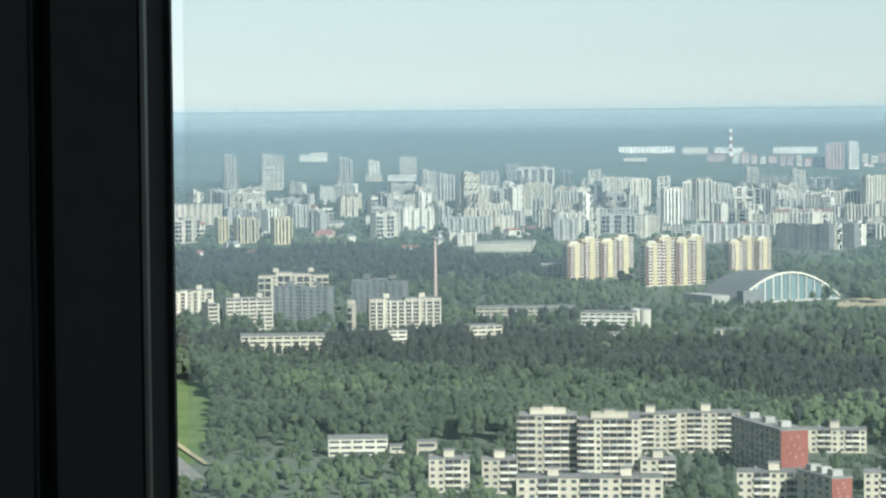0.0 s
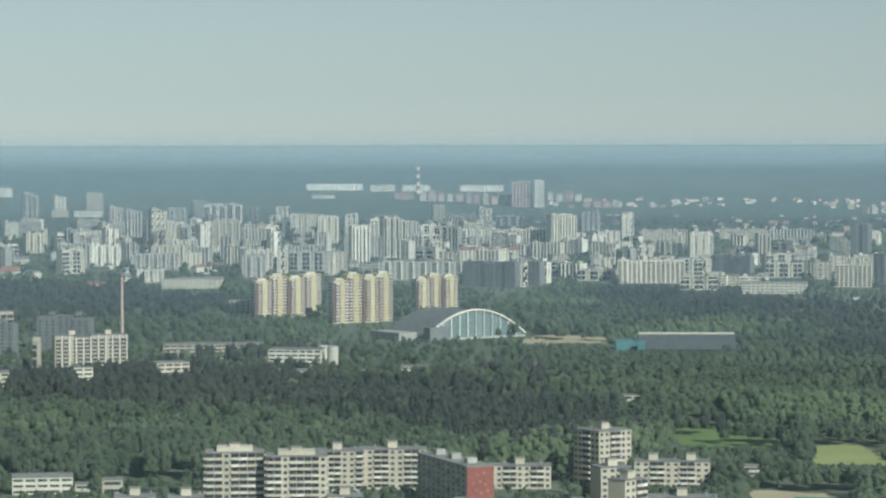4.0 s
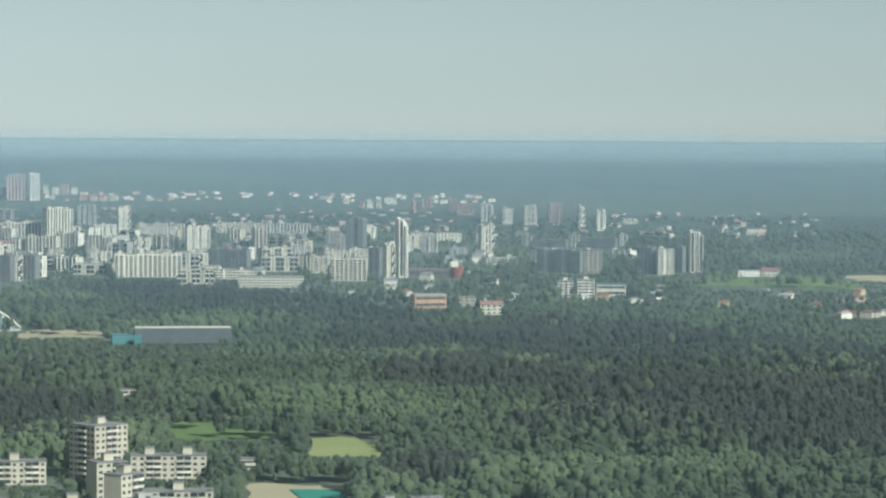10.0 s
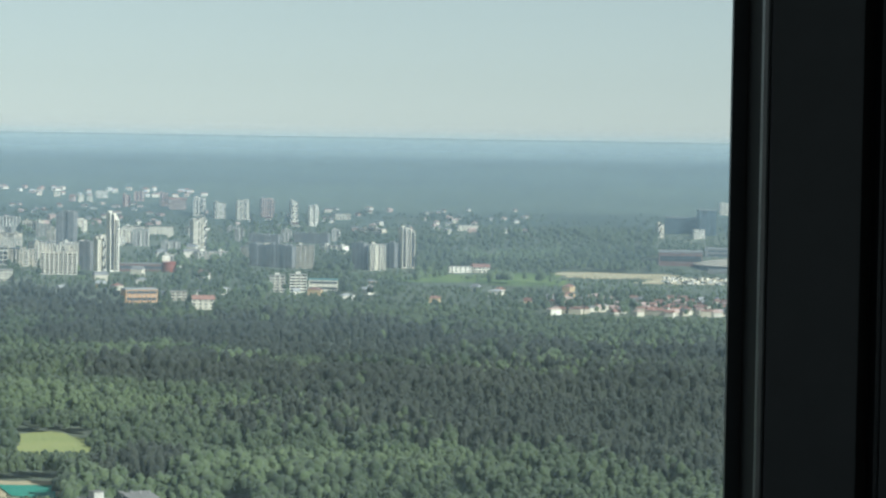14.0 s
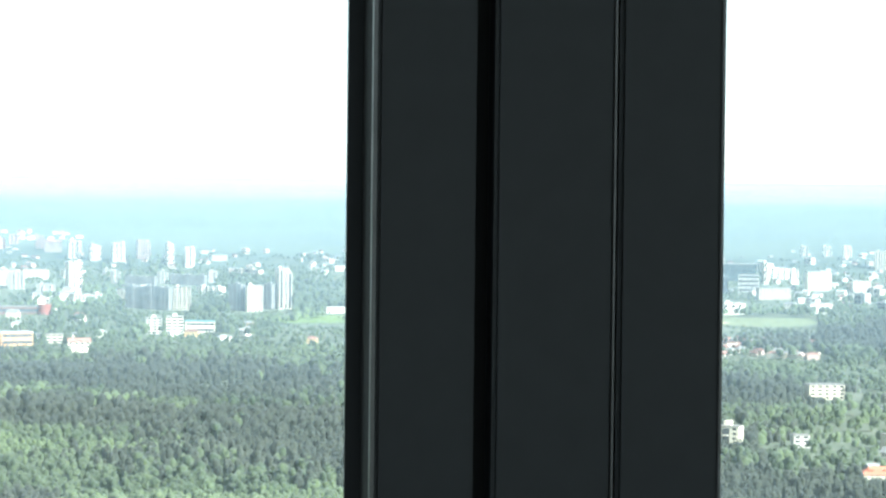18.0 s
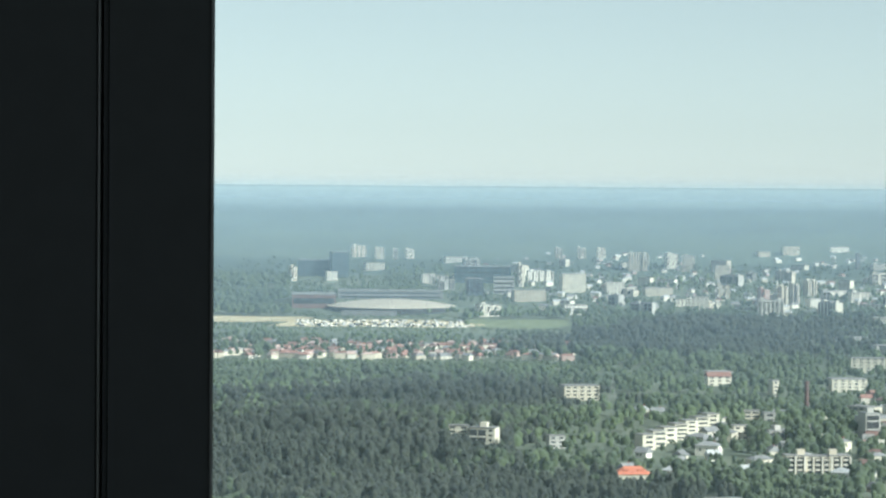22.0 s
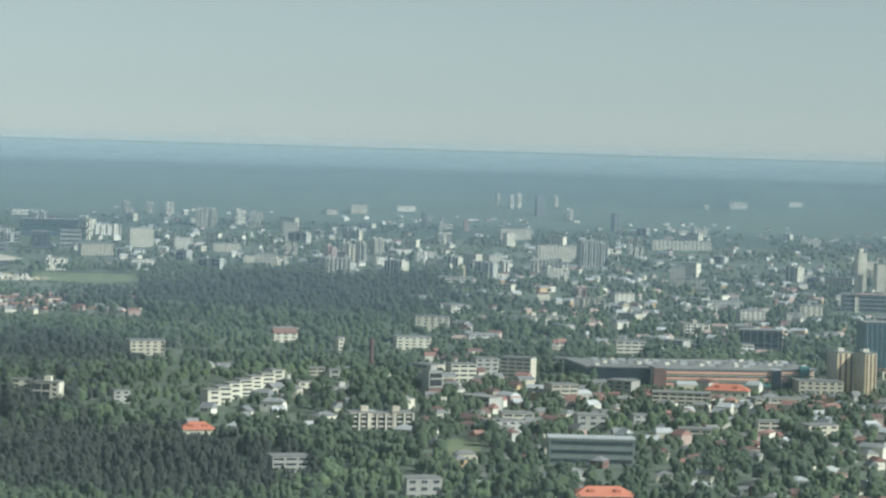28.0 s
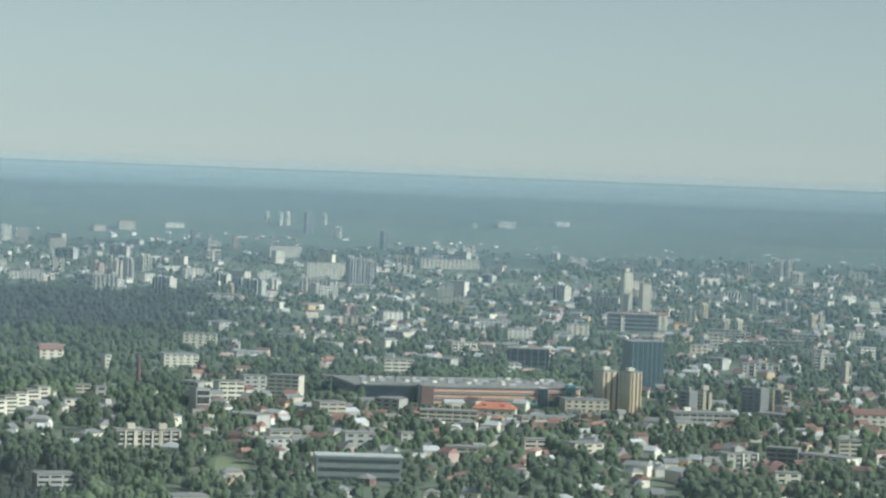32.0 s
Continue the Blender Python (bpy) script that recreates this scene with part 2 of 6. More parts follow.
# open patches and footprints of buildings, that trees keep off; bearing, half width and near edge of what stands in plain view
CLEAR, FOOT, OPEN = [], [], []

# ---- ground, and the wooded distance behind the town ----
def ring_sheet(name, radii, material, label, category):
    turns = 360
    v, f = [], []
    for r in radii:
        for j in range(turns):
            v.append(spot(j * 360 / turns, r) + Vector((0, 0, 0)))
    for i in range(len(radii) - 1):
        for j in range(turns):
            k = (j + 1) % turns
            f.append((i * turns + j, i * turns + k, (i + 1) * turns + k, (i + 1) * turns + j))
    return tagged(new(name, mesh(name, v, f, material)), label, category, kind="structure")


ring_sheet("ground", [1, 300, 800, 1200, 1600, 2000] + list(range(2200, 3601, 100)), M["ground"],
           "green and grey town ground under trees and houses", "ground")
ring_sheet("backdrop", list(range(3600, 4401, 50)) + [4450], M["far"], "hazy blue-green wooded distance rising to the skyline", "distance")

# ---- summer haze, put in as thin sloping translucent sheets between parts of the town ----
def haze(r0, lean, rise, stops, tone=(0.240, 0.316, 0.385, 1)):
    """A translucent sheet that leans away from the tower; stops: height over its foot and how much of the view it
    veils.
    """
    m = bpy.data.materials.new("haze_sheet")
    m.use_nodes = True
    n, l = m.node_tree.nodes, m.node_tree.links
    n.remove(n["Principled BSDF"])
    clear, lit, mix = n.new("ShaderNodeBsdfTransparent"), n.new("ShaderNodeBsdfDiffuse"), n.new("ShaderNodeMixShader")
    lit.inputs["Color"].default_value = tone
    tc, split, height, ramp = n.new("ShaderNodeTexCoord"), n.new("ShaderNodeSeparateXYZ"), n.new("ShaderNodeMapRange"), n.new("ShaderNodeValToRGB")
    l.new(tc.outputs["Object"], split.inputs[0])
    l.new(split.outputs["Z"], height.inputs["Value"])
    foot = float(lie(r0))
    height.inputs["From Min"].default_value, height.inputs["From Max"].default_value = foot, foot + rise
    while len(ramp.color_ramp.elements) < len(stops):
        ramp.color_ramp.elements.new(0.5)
    # veil grows with height, standing in for haze that thickens with distance
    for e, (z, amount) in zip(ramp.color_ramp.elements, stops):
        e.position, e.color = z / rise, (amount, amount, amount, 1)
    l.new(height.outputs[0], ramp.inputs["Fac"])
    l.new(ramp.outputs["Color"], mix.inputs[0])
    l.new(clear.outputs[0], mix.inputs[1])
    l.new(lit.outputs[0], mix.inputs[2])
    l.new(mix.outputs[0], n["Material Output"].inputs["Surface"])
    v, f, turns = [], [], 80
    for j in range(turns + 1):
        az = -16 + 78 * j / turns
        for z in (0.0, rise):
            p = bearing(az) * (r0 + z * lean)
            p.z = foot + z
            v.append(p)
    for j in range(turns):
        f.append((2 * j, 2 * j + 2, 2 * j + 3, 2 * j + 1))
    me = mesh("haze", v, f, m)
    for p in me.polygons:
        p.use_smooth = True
    tagged(new("haze", me), "translucent sheet standing in for blue haze over the town", "haze", kind="structure")


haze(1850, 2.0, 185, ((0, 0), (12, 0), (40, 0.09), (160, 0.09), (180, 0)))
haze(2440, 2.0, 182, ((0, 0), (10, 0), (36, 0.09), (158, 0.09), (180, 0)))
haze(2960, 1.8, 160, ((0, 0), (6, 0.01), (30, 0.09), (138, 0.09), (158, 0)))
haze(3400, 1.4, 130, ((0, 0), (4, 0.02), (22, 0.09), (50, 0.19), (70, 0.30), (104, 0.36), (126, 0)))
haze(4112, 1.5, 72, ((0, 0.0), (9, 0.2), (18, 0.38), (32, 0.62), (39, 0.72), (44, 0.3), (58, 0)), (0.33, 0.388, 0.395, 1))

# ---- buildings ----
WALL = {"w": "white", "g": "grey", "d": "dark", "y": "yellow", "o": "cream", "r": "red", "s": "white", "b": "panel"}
NAMES = {"tower": ("apartment_tower", "tower"), "slab": ("apartment_block", "apartment block"), "low": ("low_building", "building"), "near": ("apartment_block", "apartment block")}
WORDS = {"w": "pale white concrete-panel", "g": "grey concrete-panel", "d": "dark shade-toned concrete-panel", "y": "yellow panelled", "o": "cream plastered", "r": "red brick", "s": "white plastered", "b": "cream concrete-panel"}


def column(name, floors, step, width, height, depth, material):
    key = (name, floors, round(step, 2), round(width, 2), material.name)
    if key not in CACHE:
        CACHE[key] = boxes(name, [(0, 0, step * (i + 0.55), width, depth, height) for i in range(floors)], material)
    return CACHE[key]


def prism(name, w, d, z0, rise, over, material):
    a, b = w / 2 + over, d / 2 + over
    t = 0.35
    v = [(-a, -b, z0), (a, -b, z0), (a, b, z0), (-a, b, z0), (-a, 0, z0 + rise), (a, 0, z0 + rise),
         (-a, -b, z0 - t), (a, -b, z0 - t), (a, b, z0 - t), (-a, b, z0 - t)]
    f = [(0, 1, 5, 4), (2, 3, 4, 5), (0, 4, 3, 9, 6), (1, 7, 8, 2, 5), (0, 6, 7, 1), (2, 8, 9, 3), (6, 9, 8, 7)]
    return mesh(name, v, f, material)


def block(style, az, r, w, d, h, yaw, plain=True):
    kind, tone = style.split("_")
    k = scale_at(r)
    step = 2.9 * k
    floors = max(1, round(h / step))
    step = h / floors
    base = spot(az, r)
    rz = radians(-az + yaw)
    size = "tall " if kind == "tower" else "long " if w > 3 * d else ""
    home = thing(NAMES[kind][0], base, rz, f"{size}{WORDS[tone]} {NAMES[kind][1]} of {floors} storeys among trees", NAMES[kind][1], f"{NAMES[kind][1]}s of the town")
    variant = int(az * 37 + r) % 4
    pale = int(az * 91 + r) % 3
    wall = M[("panel", "grey", "cream")[pale] if style == "low_w" and az > 30 and r < 2500 else "cream" if tone == "w" and kind != "near" and pale == 0 else "panel" if tone == "w" and kind != "near" and pale == 1 else "cream" if style == "low_r" and r < 3300 else "panel" if style in ("near_w", "near_b") else "rose" if tone == "r" else WALL[tone]]
    FOOT.append((base.x, base.y, math.hypot(w, d) / 2 + 2))
    if plain and not (kind in ("low", "slab") and 1800 < r < 2300 and az < 7):
        OPEN.append((az, math.degrees((w + d * abs(math.sin(radians(yaw)))) / 2 / r), r - d / 2))
    cuts = 1 if kind in ("low", "near") else (3 if variant else 2) if kind == "tower" else min(6, max(1, round(w / (13 * k))))
    drops = [((0.0, 0.05, 0.0), (0.07, 0.0, 0.03), (0.0, 0.0, 0.09), (0.03, 0.0, 0.06))[variant][q % 3] if cuts > 1 else 0.0 for q in range(cuts)]
    tops = [h - step * floors * q if q else h for q in drops]
    backs = [(q % 2) * (1.6 if kind == "tower" else 1.0) * k for q in range(cuts)]
    sect = w / cuts
    part("body", boxes("body", [((q + 0.5) * sect - w / 2, backs[q] / 2, tops[q] / 2 - 0.75, sect, d - backs[q], tops[q] + 1.5) for q in range(cuts)]
         + ([((q + 0.5) * sect - w / 2, 0, tops[q] + 1.2 * k, 4.5 * k, 4.5 * k, 3.2 * k) for q in range(0, cuts, 2)] if r >= 2750 and kind != "low" else []), wall), home)
    if style == "low_r":
        part("roof", prism("roof", w, d, h, min(d * 0.3, 3.5 * k), 0.4 * k, M["tile"]), home, label="red tiled pitched roof")
    else:
        part("roof", boxes("roof", [((q + 0.5) * sect - w / 2, backs[q] / 2, tops[q] + 0.25 * k + 0.002 * q, sect + 0.4 * k, d - backs[q] + 0.5 * k, 0.5 * k) for q in range(cuts)], M["roof"]), home)
    if kind != "low":
        n = max(1, round(w / (24 * k)))
        for i in range(n if r < 2750 and style != "near_s" else 0):
            top = part("lift_housing", box_mesh("lift_housing", (4.5 * k, 4.5 * k, 3.0 * k), wall, (0, 0, 1.5 * k + 0.5 * k)), home, ((i + 0.5) * w / n - w / 2, 0, h))
            if kind == "near":
                part("cap", box_mesh("cap", (5.1, 5.1, 0.35), M["roof"]), top, (0, 0, 3.7))
    bay = (3.3 if kind == "near" else 4.6 if kind == "tower" else 5.2) * k
    # dark boxes on the flat wall put the loggia shade into colour
    panes, shade_boxes, fronts, fins = [], [], [], []
    for side, span, off in ((0, w, d / 2), (1, d, w / 2), (-1, d, w / 2)):
        if side and (kind in ("slab", "low") or (kind == "near" and span < 13.5)):
            continue
        if side and side * yaw > 0:
            continue
        n = min(max(1, int(span / bay)), 14)
        cell = span / n
        for i in range(n):
            x = (i + 0.5) * cell - span / 2

            sec = min(int((x + w / 2) / sect), cuts - 1) if side == 0 else 0
            inset, high = (backs[sec], tops[sec]) if side == 0 else (0.0, min(tops))
            count = max(1, int(high / step + 0.3))

            def piece(width, deep, z, tall, push=0.0, shift=0.0):
                push -= inset
                return (x + shift, -off - push, z, width, deep, tall) if side == 0 else (side * (off + push), x, z, deep, width, tall)
            open_bay = kind != "low" and ((i + floors) % (2 if kind == "tower" else 3) == 1 if kind != "near" else (i % 5 != 2 if tone == "b" else (i // 2) % 2 == 1))
            if kind == "near":
                turn = 0 if side == 0 else radians(90 * side)
                at = (x, -off, 0) if side == 0 else (side * off, x, 0)
                for j in range(floors):
                    if open_bay:
                        # dark box laid on the wall in place of a shaded recess
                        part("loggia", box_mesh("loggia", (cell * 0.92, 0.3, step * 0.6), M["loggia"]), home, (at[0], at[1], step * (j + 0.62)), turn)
                        part("balcony", box_mesh("balcony", (cell * 0.95, 1.1, step * 0.38), (M["white"], M["panel"], M["cream"], M["panel"], M["grey"])[(i * 3 + j * 2) % 5]), home,
                             (at[0] + side * 0.4, at[1] - (0 if side else 0.4), step * (j + 0.14)), turn)
                    else:
                        part("window", box_mesh("window", (cell * 0.48, 0.2, step * 0.46), M["window"]), home, (at[0], at[1], step * (j + 0.55)), turn)
            elif kind == "low":
                panes += [piece(cell * (0.8 if variant % 2 else 0.5), 0.3 * k, step * (j + 0.55), step * 0.42) for j in range(count)]
            elif side or tone == "d":
                panes += [piece(cell * 0.4, 0.3 * k, step * (j + 0.55), step * 0.4) for j in range(count)]
            elif kind == "tower":
                if variant == 3:
                    shade_boxes.append(piece(cell * 0.42, 0.3 * k, high / 2, high * 0.95))
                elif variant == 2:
                    shade_boxes.append(piece(cell * 0.66, 0.3 * k, high / 2, high * 0.96))
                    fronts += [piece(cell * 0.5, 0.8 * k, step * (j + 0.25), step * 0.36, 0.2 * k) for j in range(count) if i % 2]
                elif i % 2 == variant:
                    shade_boxes.append(piece(cell * 0.8, 0.3 * k, high / 2, high * 0.97))
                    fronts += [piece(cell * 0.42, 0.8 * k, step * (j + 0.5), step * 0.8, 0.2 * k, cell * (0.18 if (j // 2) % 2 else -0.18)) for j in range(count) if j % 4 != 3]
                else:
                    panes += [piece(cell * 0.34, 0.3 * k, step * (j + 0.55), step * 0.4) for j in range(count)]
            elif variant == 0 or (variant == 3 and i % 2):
                shade_boxes.append(piece(cell * 0.7, 0.3 * k, high * 0.48, high * 0.92))
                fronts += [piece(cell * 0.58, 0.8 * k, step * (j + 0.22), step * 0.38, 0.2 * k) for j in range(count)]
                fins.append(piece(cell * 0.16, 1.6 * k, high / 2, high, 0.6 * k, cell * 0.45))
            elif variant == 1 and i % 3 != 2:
                shade_boxes.append(piece(cell * 0.86, 0.3 * k, high * 0.47, high * 0.9))
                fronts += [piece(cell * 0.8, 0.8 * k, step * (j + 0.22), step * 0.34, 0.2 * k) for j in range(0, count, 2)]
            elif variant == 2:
                shade_boxes += [piece(cell * 0.92, 0.3 * k, step * (j + 0.62), step * 0.46) for j in range(count)]
                fins.append(piece(cell * 0.1, 1.4 * k, high / 2, high, 0.5 * k, cell * 0.46))
            else:
                panes += [piece(cell * 0.4, 0.3 * k, step * (j + 0.55), step * 0.42) for j in range(count)]
    for rows, name, mat in ((panes, "windows", "window"), (shade_boxes, "loggias", "loggia"), (fronts, "balconies", "cream" if tone == "y" else WALL[tone]), (fins, "ribs", "white")):
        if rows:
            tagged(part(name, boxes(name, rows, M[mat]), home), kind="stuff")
    if kind == "near":
        for i in range(3):
            if tone == "b" and i == 1:
                part("roof_cap", box_mesh("roof_cap", (w * 0.62, d * 0.8, 2.0), M["panel"], (0, 0, 1.4)), home, (0, 0, h))
            part("vent", box_mesh("vent", (0.9, 0.9, 1.6), M["slate"]), home, (w * (i - 1) * 0.3 + 1.5, d * 0.2, h + 0.9))
    return home


block("tower_w", -4.3, 3606, 19.4, 9.5, 45, 15)
block("tower_w", -3.46, 3589, 28.9, 9.7, 47, 15)
block("tower_w", -1.99, 3580, 19.4, 9.7, 42.7, 15)
block("tower_w", -1.4, 3728, 15.5, 8.3, 21.5, -0)
block("low_w", -1.4, 3672, 21.8, 12.2, 9.5, -0)
block("tower_w", -0.7, 3725, 21.5, 8.4, 26, -0)
block("low_w", -0.83, 3675, 36.5, 12.2, 8.8, -0)
block("slab_w", -0.3, 3476, 18.4, 8, 37.4, 20)
block("slab_g", 0.07, 3474, 20.4, 8, 33.3, -10)
block("tower_w", 0.56, 3380, 20.2, 11.4, 43.8, 20)
block("slab_g", 0.96, 3540, 23.3, 7.6, 28.3, -0)
block("tower_g", 1.42, 3667, 18.3, 8.9, 22, -0)
block("slab_w", 1.9, 3617, 46, 7, 24.6, -15)
block("tower_w", 1.5, 3270, 15.2, 12.3, 39.2, 25)
block("slab_w", -4.39, 3443, 25.7, 8.2, 19.8, -0)
block("slab_w", -3.92, 3451, 28.5, 8.1, 20.5, -0)
block("low_w", -5.33, 3256, 96.5, 17, 23.1, -0)
block("tower_y", -4, 3058, 24.4, 13.6, 27.3, 20)
block("tower_y", -3.28, 3041, 20.5, 13.7, 29, 20)
block("slab_w", -3.38, 3296, 24.7, 9, 18.3, -0)
block("tower_y", -4.49, 3062, 11.7, 13.6, 27.3, 20)
block("slab_w", -2.85, 3246, 17.9, 9.3, 20, -0)
block("slab_w", -2.45, 3232, 24.3, 9.4, 19.3, -0)
block("slab_g", -1.12, 3154, 35.1, 9.8, 28.3, -0)
block("slab_w", -0.46, 3173, 30.3, 9.7, 24.1, -0)
block("low_w", 0.41, 3019, 27.7, 16.6, 13.3, -0)
block("low_o", 1.41, 2956, 47.1, 19.5, 9.4, -0)
block("low_o", 2.21, 2679, 21.4, 12.8, 11.8, -0)
block("slab_b", -5.5, 2243, 63.9, 12, 25.7, -0)
block("slab_b", -4.75, 2106, 8.5, 12, 23.8, 25)
block("slab_b", -3.99, 2154, 36.2, 12, 24.4, 15)
# dark slabs for shaded long sides, the narrow pale block for a lit gable
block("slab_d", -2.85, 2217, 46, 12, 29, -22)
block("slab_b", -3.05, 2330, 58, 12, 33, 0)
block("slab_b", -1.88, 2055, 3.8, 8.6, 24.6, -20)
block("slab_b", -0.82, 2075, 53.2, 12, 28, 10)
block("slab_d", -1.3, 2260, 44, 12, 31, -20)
block("low_w", -3.28, 1911, 56.7, 22, 14.8, -0)
block("low_w", -0.97, 1907, 12.8, 8.4, 17.2, 10)
block("low_w", 1.69, 2215, 79.9, 22, 11.1, -0)
block("low_w", 0.77, 1911, 23.2, 16.4, 19.9, 20)
block("low_w", 1.78, 1963, 40.7, 22, 8.6, -0)
block("low_w", 3.36, 2139, 40.3, 22, 12, -10)
block("low_w", 5.84, 2013, 26.1, 15.7, 8.5, -0)
block("low_w", 4.58, 1984, 13.9, 8.3, 8, -0)
block("low_w", 3.28, 1976, 35.4, 21.3, 8.7, -0)
block("low_w", -1.78, 1359, 28.5, 17.1, 8.1, -0)
block("low_w", -0.97, 1347, 7.5, 8, 5.4, -0)
block("low_w", -0.38, 1350, 9.7, 8, 7, -0)
block("low_o", -2.78, 3887, 16, 9.1, 10, -0)
block("low_w", -2.5, 3885, 22, 9.1, 13, -0)
block("low_w", -3.3, 3880, 9, 7, 11, -0)
block("tower_w", 0.56, 3386, 17, 11.4, 42.1, 20)
block("slab_w", 0.99, 3574, 17.5, 7.3, 23.3, -0)
block("tower_g", 1.37, 3672, 15.9, 8.9, 20.4, -0)
block("slab_w", 1.87, 3600, 47.2, 7.2, 25.7, -15)
block("tower_g", 2.51, 3622, 15.7, 9.4, 18, -0)
block("tower_w", 1.48, 3231, 15.5, 12.5, 42.9, 30)
block("slab_g", 1.16, 3359, 17.1, 8.7, 27.9, -0)
block("slab_w", 1.94, 3356, 32, 8.7, 33.9, -10)
block("slab_g", 2.48, 3365, 27.9, 8.7, 23.4, -0)
block("slab_w", 2.86, 3364, 15.9, 8.7, 25.4, -0)
block("tower_w", 3.09, 3655, 18.1, 9, 15.3, -0)
block("slab_w", 3.5, 3490, 36.5, 7.9, 25.7, 10)
block("slab_w", 4, 3407, 23.9, 8.4, 32.6, -10)
block("tower_w", 4.47, 3488, 15.9, 10.6, 25.7, -0)
block("tower_w", 4.62, 3185, 21.6, 12.8, 43.1, 20)
block("tower_w", 5.33, 3253, 31.3, 12.4, 45.4, 25)
block("slab_w", 4.97, 3357, 14, 8.7, 33.5, -0)
block("slab_w", 5.97, 3401, 26.4, 8.4, 22.4, -0)
block("tower_w", 6.23, 3589, 16.3, 9.7, 25.1, 20)
block("slab_g", 6.7, 3575, 37.8, 7.3, 15, -0)
block("tower_w", 7.16, 3552, 18.2, 10, 26.2, 20)
block("slab_g", 7.67, 3550, 36.2, 7.5, 16.3, -0)
block("slab_w", 8.03, 3327, 43, 8.9, 25.3, 10)
block("slab_w", 6.83, 3353, 14.7, 8.7, 22.8, -0)
block("slab_w", 7.2, 3352, 26.8, 8.7, 22.8, -0)
block("tower_w", 8.73, 3304, 34.2, 12, 44.9, 30)
block("tower_g", 9.32, 3513, 22.5, 10.3, 25.3, -0)
block("tower_w", 10.05, 3442, 14.1, 10.9, 31.6, 10)
block("slab_w", 9.73, 3395, 21, 8.5, 14.9, -0)
# thin bright strip added for the highlight on the lit plate edge
block("slab_g", 2.49, 3051, 25.9, 10.2, 23.6, -0)
block("tower_w", 3.07, 3084, 12.2, 12.2, 29.4, -0)
block("slab_g", 3.71, 3116, 54.3, 9.9, 22.3, -0)
# another added strip, the highlight on the far edge of the post
block("slab_g", 5.85, 3015, 88.9, 10.4, 20.5, -0)
# dark slabs for shaded long sides, pale towers beside them for lit gables
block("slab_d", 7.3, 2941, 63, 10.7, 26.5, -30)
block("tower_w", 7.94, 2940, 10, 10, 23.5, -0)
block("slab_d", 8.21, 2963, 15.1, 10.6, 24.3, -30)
block("tower_w", 8.43, 2985, 9, 9, 22.7, -0)
block("slab_w", 8.7, 3068, 19, 10.2, 18.4, -0)
block("slab_g", 0.51, 3129, 50.2, 9.9, 18.6, -0)
block("slab_w", 1.27, 3137, 16.6, 9.8, 18.7, -0)
block("slab_w", 0.47, 3002, 18.8, 10.4, 14.3, -0)
block("low_o", 1.23, 2944, 62.3, 19.5, 9.3, -0)
block("low_r", 7.26, 3180, 66.6, 17.7, 16.5, -0)
block("low_w", 4.13, 3938, 77.3, 8.3, 10.2, -0)
block("low_w", 5.1, 3925, 35.1, 8.5, 10.2, -0)
block("low_w", 5.78, 3929, 39.1, 8.5, 9.4, -0)
block("low_w", 7.11, 3927, 60.3, 8.5, 9.4, -0)
block("low_r", 5.53, 3837, 25.2, 9.9, 11.5, -0)
block("low_o", 5.93, 3826, 10, 6.1, 14.2, 0)
block("low_r", 6.11, 3822, 10.9, 6.1, 14.5, 0)
block("low_r", 6.29, 3822, 7.8, 6.1, 12.4, 0)
block("low_o", 6.47, 3822, 7.4, 6.1, 10.6, 0)
block("low_r", 6.66, 3824, 10.6, 6.1, 9.6, 0)
block("low_r", 6.86, 3796, 6.7, 6.3, 15, 0)
block("low_r", 7.02, 3802, 10.1, 6.3, 11.1, 0)
block("low_w", 7.19, 3796, 7.4, 6.3, 15.7, 0)
block("low_r", 7.36, 3796, 8.1, 6.3, 10.2, 12)
block("low_w", 7.53, 3799, 9.8, 6.3, 13.1, 12)
block("low_r", 7.7, 3797, 9.9, 6.3, 12.4, 0)
block("tower_r", 7.91, 3773, 24.9, 7.9, 34.6, -0)
block("tower_w", 8.26, 3766, 13.4, 7.9, 36.8, 15)
block("low_o", 8.5, 3827, 7.7, 6, 12.7, 0)
block("low_w", 8.69, 3830, 9.8, 6, 9.6, 0)
block("low_r", 8.87, 3828, 10.2, 6, 12.6, -15)
block("low_w", 9.06, 3831, 9, 6, 9.3, 12)
block("low_r", 9.25, 3763, 11.8, 6.6, 6.5, 12)
block("low_r", 9.45, 3757, 10.2, 6.6, 8, 0)
block("low_r", 9.65, 3757, 9.3, 6.6, 7.8, 0)
block("low_w", 9.85, 3760, 11.2, 6.6, 7.8, -15)
block("low_w", 3.9, 3846, 30.5, 9.8, 6.9, -0)
block("tower_w", 10.42, 3231, 17.4, 12.5, 18.1, -0)
block("slab_w", 11.53, 3241, 27.5, 9.3, 29.8, 20)
block("slab_w", 10.8, 3429, 56.8, 8.3, 12.3, -0)
block("slab_w", 10.54, 2983, 70.3, 10.5, 24.5, -0)
block("slab_d", 12.19, 3088, 46.8, 10.1, 19.7, -30)
block("tower_w", 12.78, 3183, 14.2, 12.8, 34.3, 20)
block("slab_w", 12.36, 3445, 54.2, 8.2, 12.4, -0)
block("slab_g", 13.34, 3439, 56.7, 8.2, 11.7, -0)
block("slab_w", 13.2, 3041, 39.9, 10.3, 17, -0)
block("slab_w", 13.99, 3030, 20.4, 10.3, 18.1, -0)
block("slab_w", 14.59, 2949, 37.4, 10.6, 24.1, -0)
block("tower_w", 11.65, 3077, 11, 11, 17.2, -0)
block("slab_w", 11.5, 2912, 37.8, 10.8, 15.1, -0)
block("slab_w", 12.32, 2959, 46, 10.6, 10.6, -0)
